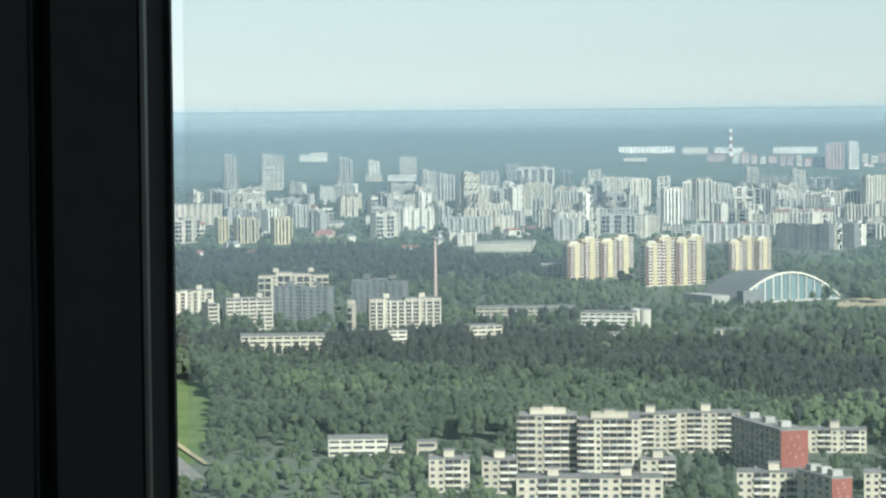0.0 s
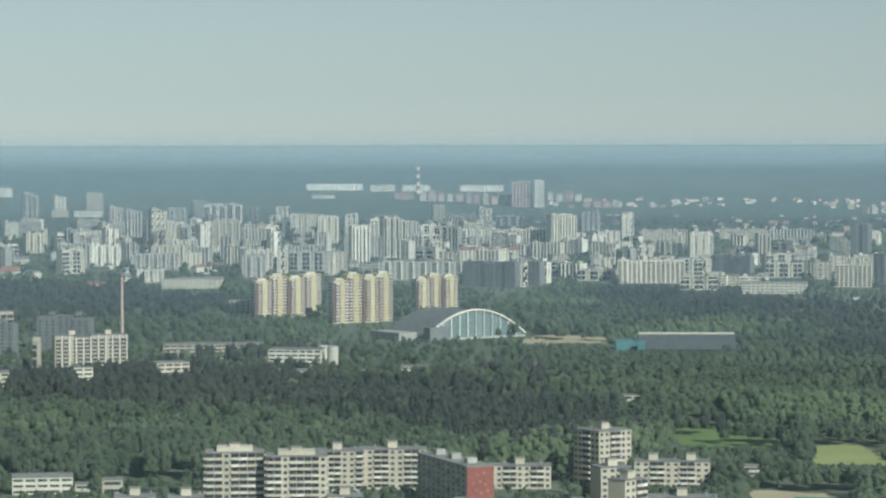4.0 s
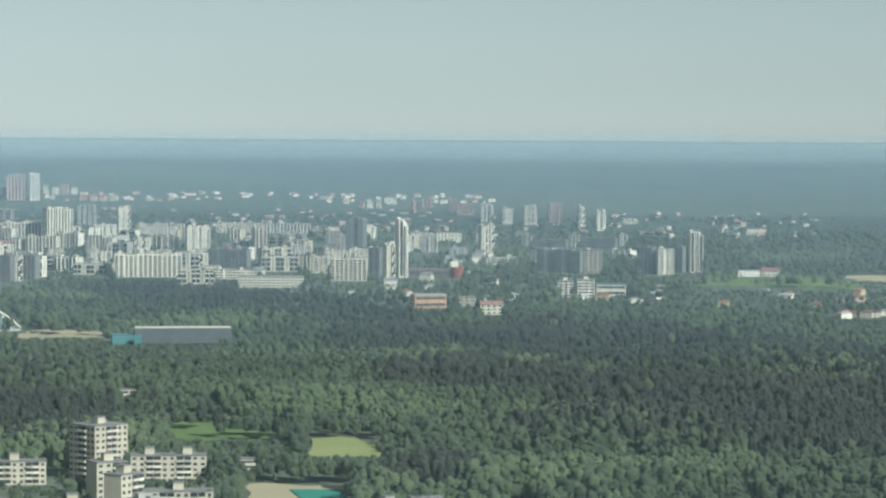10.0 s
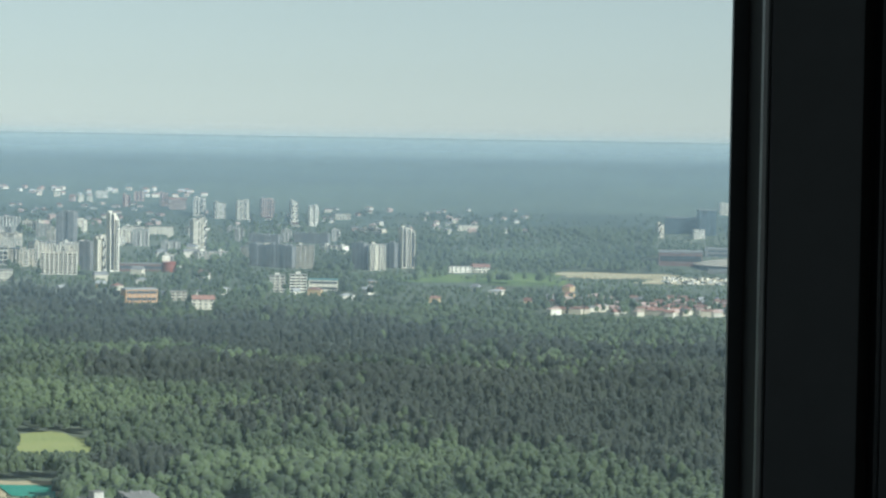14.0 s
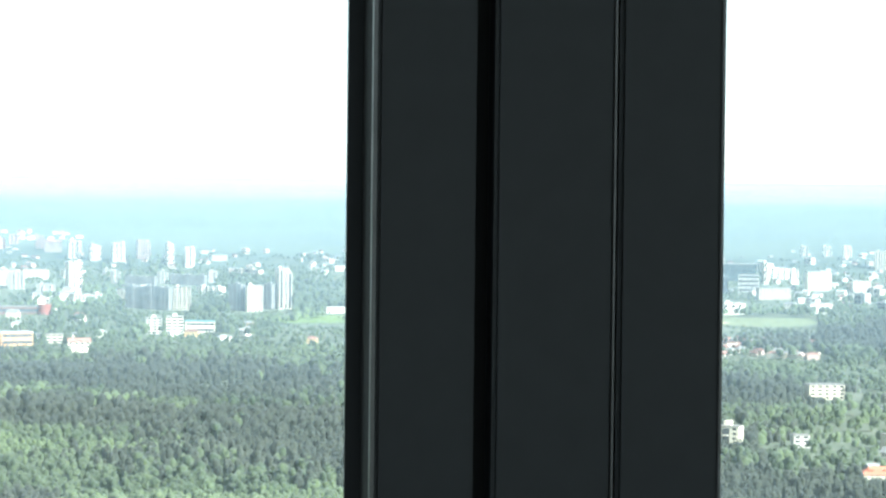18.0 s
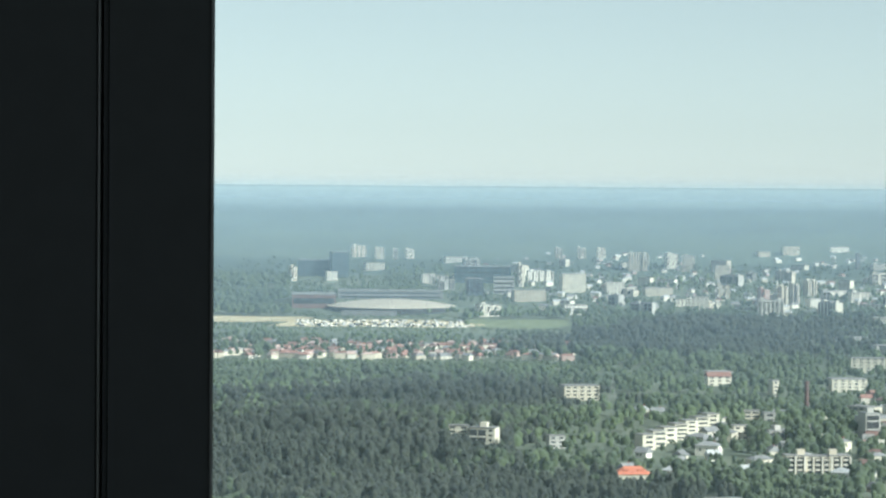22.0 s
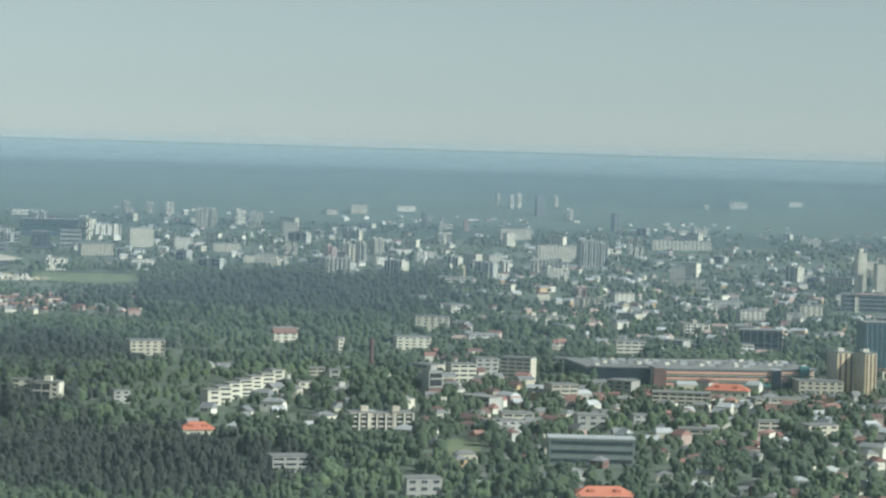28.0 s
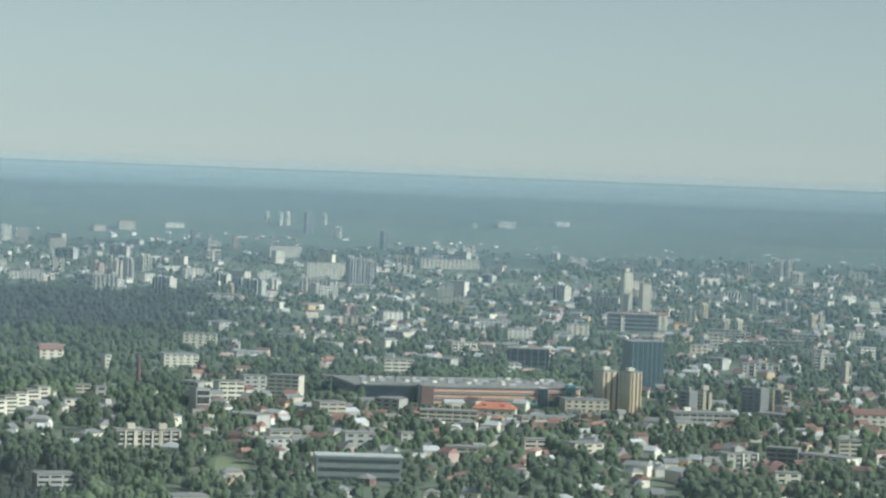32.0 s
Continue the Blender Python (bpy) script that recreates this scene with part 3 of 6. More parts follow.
block("low_o", 13.02, 2882, 66.4, 19.9, 10.9, -0)
block("slab_w", 9.44, 3008, 40.9, 10.4, 12, -10)
block("slab_w", 9.44, 3137, 13.2, 9.8, 15.1, -0)
block("tower_d", 14.74, 3184, 20.8, 12.8, 45.6, -20)
block("tower_w", 15.66, 2987, 9.9, 14, 61, 20)
block("tower_w", 15.41, 2939, 9.3, 13.3, 40.9, 20)
block("slab_d", 15.14, 2996, 13.4, 10.4, 29.8, -25)
block("tower_w", 16.81, 3021, 8.9, 8.9, 13.8, -0)
block("low_w", 17, 2696, 16.4, 9.8, 8.6, -0)
block("tower_w", 17.4, 3546, 15.2, 10.1, 23.8, -0)
block("tower_w", 17.38, 3210, 16.1, 12.7, 36.8, 20)
block("slab_w", 16.08, 3277, 34.2, 9.2, 17.6, -0)
block("slab_g", 14.28, 3334, 17.8, 8.8, 14.6, -0)
block("slab_g", 13.5, 3322, 26.4, 8.9, 13.2, -0)
block("slab_g", 11.63, 3825, 9.2, 5.5, 6.1, -0)
block("low_r", 14.85, 3686, 6.8, 7.2, 8.9, -15)
block("low_w", 15.02, 3689, 7.3, 7.2, 9.9, 0)
block("low_o", 15.2, 3691, 7.2, 7.2, 8.8, 0)
block("tower_r", 15.93, 3635, 10.1, 9.2, 18.1, -0)
block("tower_r", 16.18, 3695, 13.2, 8.7, 14.7, -0)
block("tower_r", 16.69, 3641, 11.6, 9.2, 20.3, -0)
block("low_r", 16.96, 3610, 21.5, 12.9, 15.8, -0)
block("low_w", 14.54, 3739, 8.8, 5.3, 8.2, -0)
block("low_w", 15.44, 3736, 14.8, 8.9, 10.4, -0)
block("tower_w", 17.39, 3553, 14.1, 10, 25.5, 15)
block("tower_w", 17.8, 3534, 14.8, 10.2, 21.8, 15)
block("tower_w", 18.26, 3526, 15.4, 10.2, 26, 15)
block("tower_r", 18.76, 3553, 16.4, 10, 25.5, 15)
block("tower_w", 19.3, 3494, 9.4, 10.5, 29.3, 15)
block("tower_w", 19.69, 3485, 10.8, 10.6, 25.1, 15)
block("low_w", 20.27, 3556, 20, 13.6, 7.1, 14)
# slab_d and slab_w pairs split blocks into a shaded and a lit side
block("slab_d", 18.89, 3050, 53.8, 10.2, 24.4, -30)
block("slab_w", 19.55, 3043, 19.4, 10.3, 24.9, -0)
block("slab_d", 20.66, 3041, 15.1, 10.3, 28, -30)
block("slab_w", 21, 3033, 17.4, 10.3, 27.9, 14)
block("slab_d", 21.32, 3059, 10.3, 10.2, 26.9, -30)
block("tower_w", 21.6, 3063, 14.6, 13.6, 43.5, 20)
block("slab_g", 16.23, 3251, 18.1, 9.3, 18.8, -0)
block("slab_g", 18.21, 3313, 11.2, 9, 13.9, -0)
block("slab_g", 19.16, 3310, 12.5, 9, 14.5, -0)
block("slab_g", 20.14, 3330, 9.4, 8.9, 13.3, 14)
block("slab_d", 18.72, 3294, 35.9, 9.1, 10.5, -20)
block("slab_d", 19.66, 3302, 44.4, 9, 11.9, -20)
block("slab_w", 18.99, 2792, 15, 11.1, 16.2, -0)
block("slab_w", 19.41, 2796, 16.7, 11.1, 17.3, -0)
block("low_w", 22.67, 3028, 25, 15.9, 6, 14)
block("low_r", 23.1, 3031, 19, 14.5, 6, 14)
block("low_r", 17.5, 2605, 20.7, 12.4, 9.4, -0)
block("low_w", 22.81, 3463, 25.5, 14.8, 6.2, 14)
block("tower_w", 28.05, 3647, 19, 9.1, 18.2, 10)
block("tower_w", 28.47, 3626, 11.5, 9.3, 17.3, 10)
block("tower_w", 28.79, 3626, 5.4, 6.5, 15.9, 10)
block("tower_w", 29.08, 3629, 10.8, 9.3, 15.9, 10)
block("low_w", 28.36, 3528, 23.9, 14.1, 9.8, 14)
block("tower_w", 26.73, 3419, 7.4, 9.5, 17, 14)
block("low_w", 27.5, 3422, 13.1, 9, 10.9, 14)
block("low_w", 29.46, 3403, 15.5, 10.6, 10.9, 14)
block("slab_g", 29.82, 3334, 19.7, 8.8, 12, 14)
block("tower_w", 31.35, 3373, 8.4, 10.8, 27, 14)
block("slab_w", 31.73, 3433, 31.2, 8.3, 12.3, 14)
block("low_w", 32.39, 3323, 28.1, 16.3, 21.2, 14)
block("low_w", 33.25, 3310, 20.8, 13.5, 13.2, 8)
block("low_w", 31.5, 3225, 36.8, 17.3, 12.2, 14)
block("tower_w", 32.1, 3647, 8.2, 9.1, 16, 14)
block("tower_w", 32.56, 3650, 9.8, 9.1, 16, 14)
block("tower_w", 32.96, 3652, 9.8, 9.1, 16.1, 14)
block("tower_w", 33.71, 3540, 25.5, 10.1, 24, 10)
block("tower_w", 34.38, 3568, 15.9, 9.9, 20, 24)
block("slab_w", 34.73, 3569, 14.4, 7.4, 17.1, 13)
block("low_w", 35.4, 3470, 17.9, 11.6, 16.6, 8)
block("low_w", 36.78, 3720, 20.8, 11.6, 11.9, 8)
block("low_w", 36.23, 3698, 15, 10.2, 7.4, 13)
block("low_w", 34.11, 3299, 32.6, 16.6, 8.6, 13)
block("low_w", 34.6, 3182, 13.5, 8.8, 8.3, 8)
block("tower_w", 36.63, 3163, 7.3, 11.3, 25.8, 24)
block("tower_w", 36.85, 3199, 7.7, 10.9, 25.5, 30)
block("tower_r", 36.24, 3160, 10.8, 13, 23.3, 19)
block("tower_w", 37.17, 3308, 11.3, 12, 18.4, 30)
block("slab_g", 37.48, 3215, 8.9, 9.5, 16.6, 13)
block("low_w", 30.02, 3601, 29.3, 13.2, 9.3, 14)
block("tower_g", 41.54, 3246, 33.5, 12.4, 29.8, 25)
block("low_o", 40.81, 3292, 46.7, 16.7, 18.4, 13)
block("tower_w", 39.6, 3814, 3.9, 5.5, 19.8, 30)
block("tower_w", 39.87, 3808, 3.9, 5.5, 19.8, 30)
block("tower_w", 40.02, 3811, 4, 6.1, 21.3, 24)
block("tower_d", 40.44, 3739, 10.2, 8.2, 29.9, 24)
block("tower_w", 40.77, 3838, 3.5, 5.4, 16.9, 24)
block("slab_w", 41.04, 3703, 9.9, 6.4, 16.3, 13)
block("low_w", 36.78, 3731, 20.2, 11.4, 10.4, 13)
block("low_w", 36.21, 3714, 17, 11.5, 5.9, 13)
block("low_w", 37.74, 3756, 24.1, 11.1, 7.5, 8)
block("tower_r", 38.96, 3544, 5, 7.1, 18.4, 19)
block("tower_d", 38.11, 3573, 4.2, 6.4, 21.4, 24)
block("tower_d", 41.99, 3618, 7.9, 9.4, 23.1, 30)
block("low_w", 43.81, 3859, 5.7, 3.7, 8.5, 8)
block("low_w", 44.44, 3875, 24.5, 9.3, 10.8, 19)
block("low_w", 45.58, 3916, 18.7, 8.7, 7.8, 13)
block("tower_w", 43.21, 3126, 4.9, 7.5, 10, 24)
block("tower_w", 39.44, 3142, 5.4, 7.5, 8.8, 19)
block("tower_w", 39.79, 3162, 6.8, 9.5, 10.7, 19)
block("tower_y", 38.96, 3110, 6.4, 9.9, 8.7, 24)
block("tower_r", 41.32, 2877, 8.9, 13.8, 14.4, 24)
block("low_w", 42.18, 2884, 20.6, 14.5, 9.2, 19)
block("low_w", 44.76, 2754, 25.1, 17.7, 8.8, 19)
block("low_w", 45.65, 2748, 19.5, 13.7, 7.7, 19)
block("low_o", 45.95, 2814, 22.3, 15, 10.1, 13)
block("low_w", 43.33, 3449, 71.4, 15, 11, 8)
block("low_o", 39.98, 3497, 41.1, 14.4, 14, 13)
block("tower_w", 48.95, 2858, 5, 7.1, 15.8, 30)
block("tower_w", 49.22, 2865, 4.6, 6.6, 15.9, 30)
block("tower_y", 48.52, 3023, 4.5, 6.4, 15.6, 30)
block("slab_w", 48.23, 2994, 10.4, 10.5, 14.2, 8)
block("low_r", 47.17, 2881, 37.3, 20, 14.9, 13)
block("low_r", 47.68, 2898, 8.9, 7.2, 15.5, 13)
block("slab_w", 48.58, 1960, 47.1, 12, 8.5, 19)
block("tower_w", 48.6, 2068, 7, 10.9, 16.4, 25)
block("slab_d", 48.26, 2050, 9.8, 12, 16.3, -30)
block("slab_g", 38.38, 1901, 10.3, 12, 16.7, 25)
block("low_w", 38.96, 2022, 18.9, 13.3, 12.9, 19)
block("low_o", 40.12, 2043, 22.8, 15.6, 17.1, -15)
block("low_w", 39.44, 2091, 17.8, 12.5, 12.5, 19)
block("low_o", 40.11, 1705, 19.3, 13.1, 8.2, 13)
block("slab_w", 37.34, 1647, 37.6, 12, 11.5, 13)
block("low_w", 41.63, 1688, 18.8, 12.7, 10.1, 13)
block("low_w", 42.62, 1748, 10.5, 8, 5.6, 19)
block("low_w", 36.48, 2263, 4.7, 8, 12.7, 20)
block("low_w", 35.35, 2411, 21.9, 15.4, 8.6, 19)
block("low_w", 32.55, 2204, 28.1, 19.1, 11.3, 14)
block("low_o", 37.93, 2331, 28.8, 19.5, 10.2, 13)
block("low_w", 42.35, 2335, 24.8, 16.8, 12.1, 13)
block("low_r", 40.94, 2349, 12, 8.4, 7.5, 19)
block("low_w", 42.29, 1980, 16.1, 10.4, 8.7, 8)
block("low_g", 35.51, 1434, 19.8, 13.6, 8, 15)
block("low_g", 38.21, 1335, 17.7, 12.4, 10.1, 19)
block("low_w", 36.02, 2015, 11.8, 8, 8, 8)
block("low_w", 36.38, 2010, 8.4, 8, 7.2, 13)
block("low_w", 35.8, 1866, 10.6, 8, 9.7, 19)
block("low_w", 45.22, 1686, 14.9, 10, 10.4, 13)
block("low_w", 46.17, 2030, 32, 21.6, 8.9, 13)
block("low_r", 40.97, 2349, 7.2, 8, 8.5, 19)
block("slab_w", 30.64, 1796, 16.8, 12, 12.2, -15)
block("low_w", 30.13, 1866, 14.9, 9.8, 7.5, -10)
block("low_w", 32.09, 1791, 10.5, 8, 7.9, 14)
block("low_w", 38.35, 1912, 14.3, 10.4, 13.7, 25)
block("low_r", 35.35, 2369, 20, 13, 8, 13)
block("low_w", 36.47, 2280, 7, 8, 11.8, 13)
block("slab_w", 50.08, 3493, 25, 7.9, 22.2, 13)
block("slab_w", 50.37, 3430, 17.1, 8.3, 15, 19)
block("tower_w", 47.53, 3544, 5.4, 7.6, 9.9, 30)
block("slab_g", 49.5, 3143, 5.8, 9.8, 15.6, 19)
block("tower_g", 50.19, 3102, 10.1, 13.4, 16, 24)
block("tower_w", 50.76, 2975, 13.5, 14, 15.3, 20)
block("slab_d", 49.61, 2068, 16.6, 12, 19.7, -30)
block("tower_y", 50.1, 2101, 13.7, 16, 17.5, 15)
block("low_w", 51.52, 1777, 14.2, 9.6, 10.5, 13)
block("slab_w", 50.94, 2564, 20, 11.7, 13.7, 13)
block("tower_w", 51.41, 2406, 6.6, 9.3, 17.1, 30)
block("slab_g", 49.67, 2458, 32.1, 11.8, 11.7, 13)
block("tower_r", 50.99, 2595, 8.4, 11.9, 11.3, 30)
block("low_d", 50.24, 1693, 18.8, 12.4, 11.1, -10)
block("low_w", 50.31, 1601, 14.5, 9.8, 5.7, 13)
block("low_w", 48.56, 1955, 44, 22, 9.3, 13)
block("low_w", 48.69, 2752, 21.1, 13.7, 12, 8)
block("slab_w", 48.56, 2701, 6.3, 11.4, 11.8, 19)
block("low_r", 52.02, 2006, 34.9, 22, 9.9, 13)
block("low_o", 51.56, 2887, 15, 10.2, 8, 13)
block("low_w", 48.42, 2651, 16.8, 11.3, 9.5, 13)
block("near_b", 2.09, 1253, 25.7, 14, 30, -0)
block("near_b", 3.34, 1246, 26.4, 14, 28.9, -0)
block("near_w", 4.17, 1357, 24.2, 13, 19, -0)
block("near_w", 5.29, 1363, 32.8, 13, 19.1, -0)
block("near_w", 7.88, 1363, 30, 12, 11, -0)
block("near_w", 9.73, 1278, 14.9, 13, 20, 22)
block("near_w", 10.97, 1362, 36.2, 12, 13.4, -0)
block("near_w", 11.17, 1228, 30.2, 12, 12.8, -0)
block("near_w", 9.56, 1380, 20, 20, 26.5, 38)
block("near_w", 10.06, 1178, 13.7, 9.4, 26.1, 50)
block("near_w", 6.66, 1171, 30.4, 12, 15.1, -0)
block("near_w", 9.04, 1179, 23.6, 12, 14.2, -0)
block("near_w", 2.93, 1152, 59.7, 12, 15.2, -0)
block("near_w", 4.32, 1238, 15.3, 12, 11.9, -0)
block("near_w", 1.1, 1218, 15.3, 12, 14.6, -0)
block("near_w", 0.07, 1222, 17.7, 12, 14.6, -0)
block("near_s", 13.16, 1173, 13.9, 30, 11.2, -0)
block("near_s", 14.12, 1170, 24.9, 28, 10.7, -0)
block("near_s", 16.28, 1200, 13, 26, 11.9, 12)
block("near_g", 15.41, 1178, 11.5, 16.3, 12.9, 30)
block("low_w", 12.57, 1398, 9.5, 8, 7.3, -0)
block("low_o", 10.17, 1801, 12.3, 8, 6.5, -0)

# ---- open ground: meadows, pitches, roads, car parks ----
sheet("meadow", 13.65, 15.4, 1455, 1562, M["meadow"], "sunlit yellow-green meadow between woods", "meadow", wob=0.2)
sheet("meadow", 10.9, 13.4, 1530, 1690, M["clearing"], "green clearing with scattered shrubs", "meadow", wob=0.22)
SHRUBBY = [(CLEAR[-1][0], CLEAR[-1][1])]
sheet("sports_ground", 12.5, 14.75, 1268, 1352, M["sand"], "sandy sports ground beside the school", "sports ground")
corners = [spot(az, r, 0.8) for az, r in ((13.72, 1286), (14.6, 1280), (14.58, 1326), (13.42, 1328))]
tagged(new("sports_pitch", mesh("sports_pitch", corners, [(0, 1, 2, 3)], M["pitch"])), "turquoise green artificial sports pitch", "sports pitch", kind="structure")
sheet("meadow", -8.5, -4.75, 1290, 1760, M["clearing"], "sunlit grass verge between the road and the wood", "meadow", wob=0.05)
sheet("road", 17.75, 18.6, 1180, 1255, M["asphalt"], "pale path along the edge of the wood", "road")
sheet("lawn", 38.72, 39.42, 1497, 1615, M["lawn"], "mown green lawn between houses", "lawn", wob=0.03)
sheet("lawn", 43.2, 43.75, 2440, 2500, M["lawn"], "pale green lawn before the shopping centre", "lawn")
sheet("square", 7.9, 9.7, 2330, 2430, M["sand"], "pale paved square beside the arched hall", "square")
SHRUBBY.append((CLEAR[-1][0], CLEAR[-1][1]))
sheet("meadow", 21.6, 25.0, 2900, 3010, M["clearing"], "green open field at the town's edge", "meadow", wob=0.2)
SHRUBBY.append((CLEAR[-1][0], CLEAR[-1][1]))
sheet("square", 24.6, 27.0, 2985, 3045, M["sand"], "bare pale building land beside the arena", "square")
sheet("car_park", 26.4, 30.5, 2935, 3012, M["sand"], "pale asphalt car park before the arena", "car park")
sheet("meadow", 30.3, 32.4, 2930, 3030, M["lawn"], "dry grass beside the car park", "meadow")
sheet("sand_pit", 15.6, 19.5, 4066, 4092, M["pale_sand"], "pale sand pit in the distant woods", "sand pit", lift=1.5)
sheet("sand_pit", 24.2, 25.8, 3998, 4014, M["pale_sand"], "pale clearing in the distant woods", "sand pit", lift=1.5)


def lane(name, a0, r0, a1, r1, width, label):
    p, q = spot(a0, r0, 0.6), spot(a1, r1, 0.6)
    n = Vector((-(q - p).y, (q - p).x, 0)).normalized() * width / 2
    v, f = [], []
    for i in range(13):
        c = p.lerp(q, i / 12) + n * 0.5 * math.sin(i * 0.7)
        v += [c - n, c + n]
    for i in range(12):
        f.append((2 * i, 2 * i + 1, 2 * i + 3, 2 * i + 2))
    tagged(new(name, mesh(name, v, f, M["asphalt"])), label, "road", kind="structure")
    for i in range(13):
        c = p.lerp(q, i / 12)
        FOOT.append((c.x, c.y, width * 0.8))


def street(points, width, label, material, lift=0.7, verge=0.7):
    """A curving carriageway through bearings and distances."""
    ps = [spot(a, r, lift) for a, r in points]
    curve = []
    for i in range(len(ps) - 1):
        p0, p1, p2, p3 = ps[max(i - 1, 0)], ps[i], ps[i + 1], ps[min(i + 2, len(ps) - 1)]
        for s in range(8):
            t = s / 8
            curve.append(0.5 * (2 * p1 + (p2 - p0) * t + (2 * p0 - 5 * p1 + 4 * p2 - p3) * t * t + (3 * p1 - p0 - 3 * p2 + p3) * t ** 3))
    curve.append(ps[-1])
    v, f = [], []
    for i, c in enumerate(curve):
        way = curve[min(i + 1, len(curve) - 1)] - curve[max(i - 1, 0)]
        n = Vector((-way.y, way.x, 0)).normalized() * width / 2
        v += [c - n, c + n]
        FOOT.append((c.x, c.y, width * verge))
        if i:
            f.append((2 * i - 2, 2 * i - 1, 2 * i + 1, 2 * i))
    tagged(new("road", mesh("road", v, f, material)), label, "road", kind="structure")


street(((-6.55, 2162), (-6.25, 1979), (-6.38, 1769), (-6.66, 1570), (-6.9, 1411), (-7.1, 1300)), 15, "wide pale asphalt main road curving past the wood", M["asphalt"], verge=2.4)
street(((-6.42, 1740), (-6.3, 1560), (-5.95, 1430), (-5.46, 1324), (-4.9, 1240)), 10, "pale asphalt slip road leaving the main road", M["asphalt"], 0.9)
street(((-5.95, 1765), (-6.08, 1566), (-5.57, 1428), (-4.84, 1321)), 3, "narrow pale footpath along the grass verge", M["sand"], 1.1)
lane("road", 39.45, 1390, 40.1, 1600, 6.0, "pale street running between gardens")
lane("road", 44.6, 1380, 45.2, 1520, 5.0, "pale lane between small houses")
lane("road", 40.6, 1700, 47.5, 1760, 5.0, "narrow street between gardens and houses")


def put(name, az, r, yaw, label, category, group="", front=0.0, half=0.0):
    """A thing whose front middle stands at az, r, turned by yaw to the right."""
    rz = radians(-az + yaw)
    at = spot(az, r) + Vector((-math.sin(rz), math.cos(rz), 0)) * front
    FOOT.append((at.x, at.y, max(front, 8)))
    side = Vector((math.cos(rz), math.sin(rz), 0))
    for i in range(-int(half / 12), int(half / 12) + 1):
        c = at + side * (i * 12)
        FOOT.append((c.x, c.y, max(front, 8) * 1.1))
    OPEN.append((az, math.degrees(max(half, front * 0.8, 6) / r), r))
    return thing(name, at, rz, label, category, group)


van = put("van", -6.72, 1640, 20, "small white van on the main road", "van", front=2.5)
part("body", boxes("body", [(0, 0.4, 1.9, 2.0, 4.0, 1.7)], M["white"]), van)
part("bonnet", boxes("bonnet", [(0, -2.0, 1.5, 1.9, 1.0, 0.9)], M["white"]), van)
part("windscreen", boxes("windscreen", [(0, -1.63, 2.3, 1.7, 0.1, 0.7)], M["window"]), van)
for sx in (-0.9, 0.9):
    for sy in (-1.6, 1.6):
        part("wheel", boxes("wheel", [(sx, sy, 1.0, 0.25, 0.7, 0.7)], M["gasket"]), van)

# ---- the stepped yellow apartment blocks ----
def stepped_block(az, r, widths, heights, depth, yaw, label):
    k = scale_at(r)
    home = put("apartment_block", az, r, yaw, label, "apartment block", "yellow stepped blocks", depth / 2, sum(widths) / 2 + 4)
    x = -sum(widths) / 2
    for i, (w, h) in enumerate(zip(widths, heights)):
        set_back = (i % 2) * 4.5 * k
        cx = x + w / 2
        part("segment", box_mesh("segment", (w - 0.1, depth, h + 1), M["yellow"] if i % 3 else M["cream"], (0, 0, h / 2 - 0.5)), home, (cx, set_back, 0))
        part("parapet", box_mesh("parapet", (w + 0.3, depth + 0.4, 0.7 * k), M["yellow"], (0, 0, 0)), home, (cx, set_back, h + 0.3 * k))
        part("lift_housing", box_mesh("lift_housing", (w * 0.5, w * 0.5, 2.6 * k), M["cream"], (0, 0, 1.2 * k)), home, (cx, set_back, h + 0.4 * k))
        floors = max(4, round(h / (2.9 * k)))
        step = h / floors
        front = -depth / 2 + set_back
        # brown boxes on the front stand in for dark loggia recesses
        rows_l = [(cx - w * 0.29, front, h * 0.49, w * 0.40, 0.5 * k, h * 0.94)]
        rows_b = [(cx - w * 0.23, front - 0.5 * k, step * (j + 0.2), w * 0.17, 1.4 * k, step * 0.42) for j in range(floors)]
        rows_b += [(cx + w * 0.37, front - 0.5 * k, step * (j + 0.2), w * 0.2, 1.2 * k, step * 0.36) for j in range(floors)]
        rows_w = [(cx + w * 0.37, front, step * (j + 0.66), w * 0.22, 0.3 * k, step * 0.5) for j in range(floors)]
        part("pilaster", box_mesh("pilaster", (w * 0.28, 1.6 * k, h + 2.4 * k), M["yellow"], (0, 0, h / 2 + 0.2 * k)), home, (cx + w * 0.08, front, 0), 0, "plain yellow wall strip")
        tagged(part("loggias", boxes("loggias", rows_l, M["brown"]), home), "dark brown boxes in place of loggia openings", kind="stuff")
        tagged(part("balconies", boxes("balconies", rows_b, M["white"]), home), "white balcony fronts", kind="stuff")
        tagged(part("windows", boxes("windows", rows_w, M["brown"]), home), kind="stuff")
        x += w
    side = -sum(widths) / 2
    rows_s = [(side, 0, (j + 0.5) * 2.9 * k, 0.3 * k, depth * 0.5, 1.2 * k) for j in range(int(heights[0] / (2.9 * k)))]
    tagged(part("side_windows", boxes("side_windows", rows_s, M["window"]), home), kind="stuff")
    return home


stepped_block(3.2, 2640, (16, 17, 16, 18), (33, 37, 35, 38), 16, 20, "stepped yellow panel block with white balconies and brown loggias")
stepped_block(4.72, 2570, (15, 15, 14, 16), (38, 43, 41, 43), 16, 22, "tall stepped yellow panel block with white balconies")
stepped_block(6.2, 2728, (14, 14, 15), (27, 30, 29), 15, 22, "stepped yellow panel block behind the arched hall")


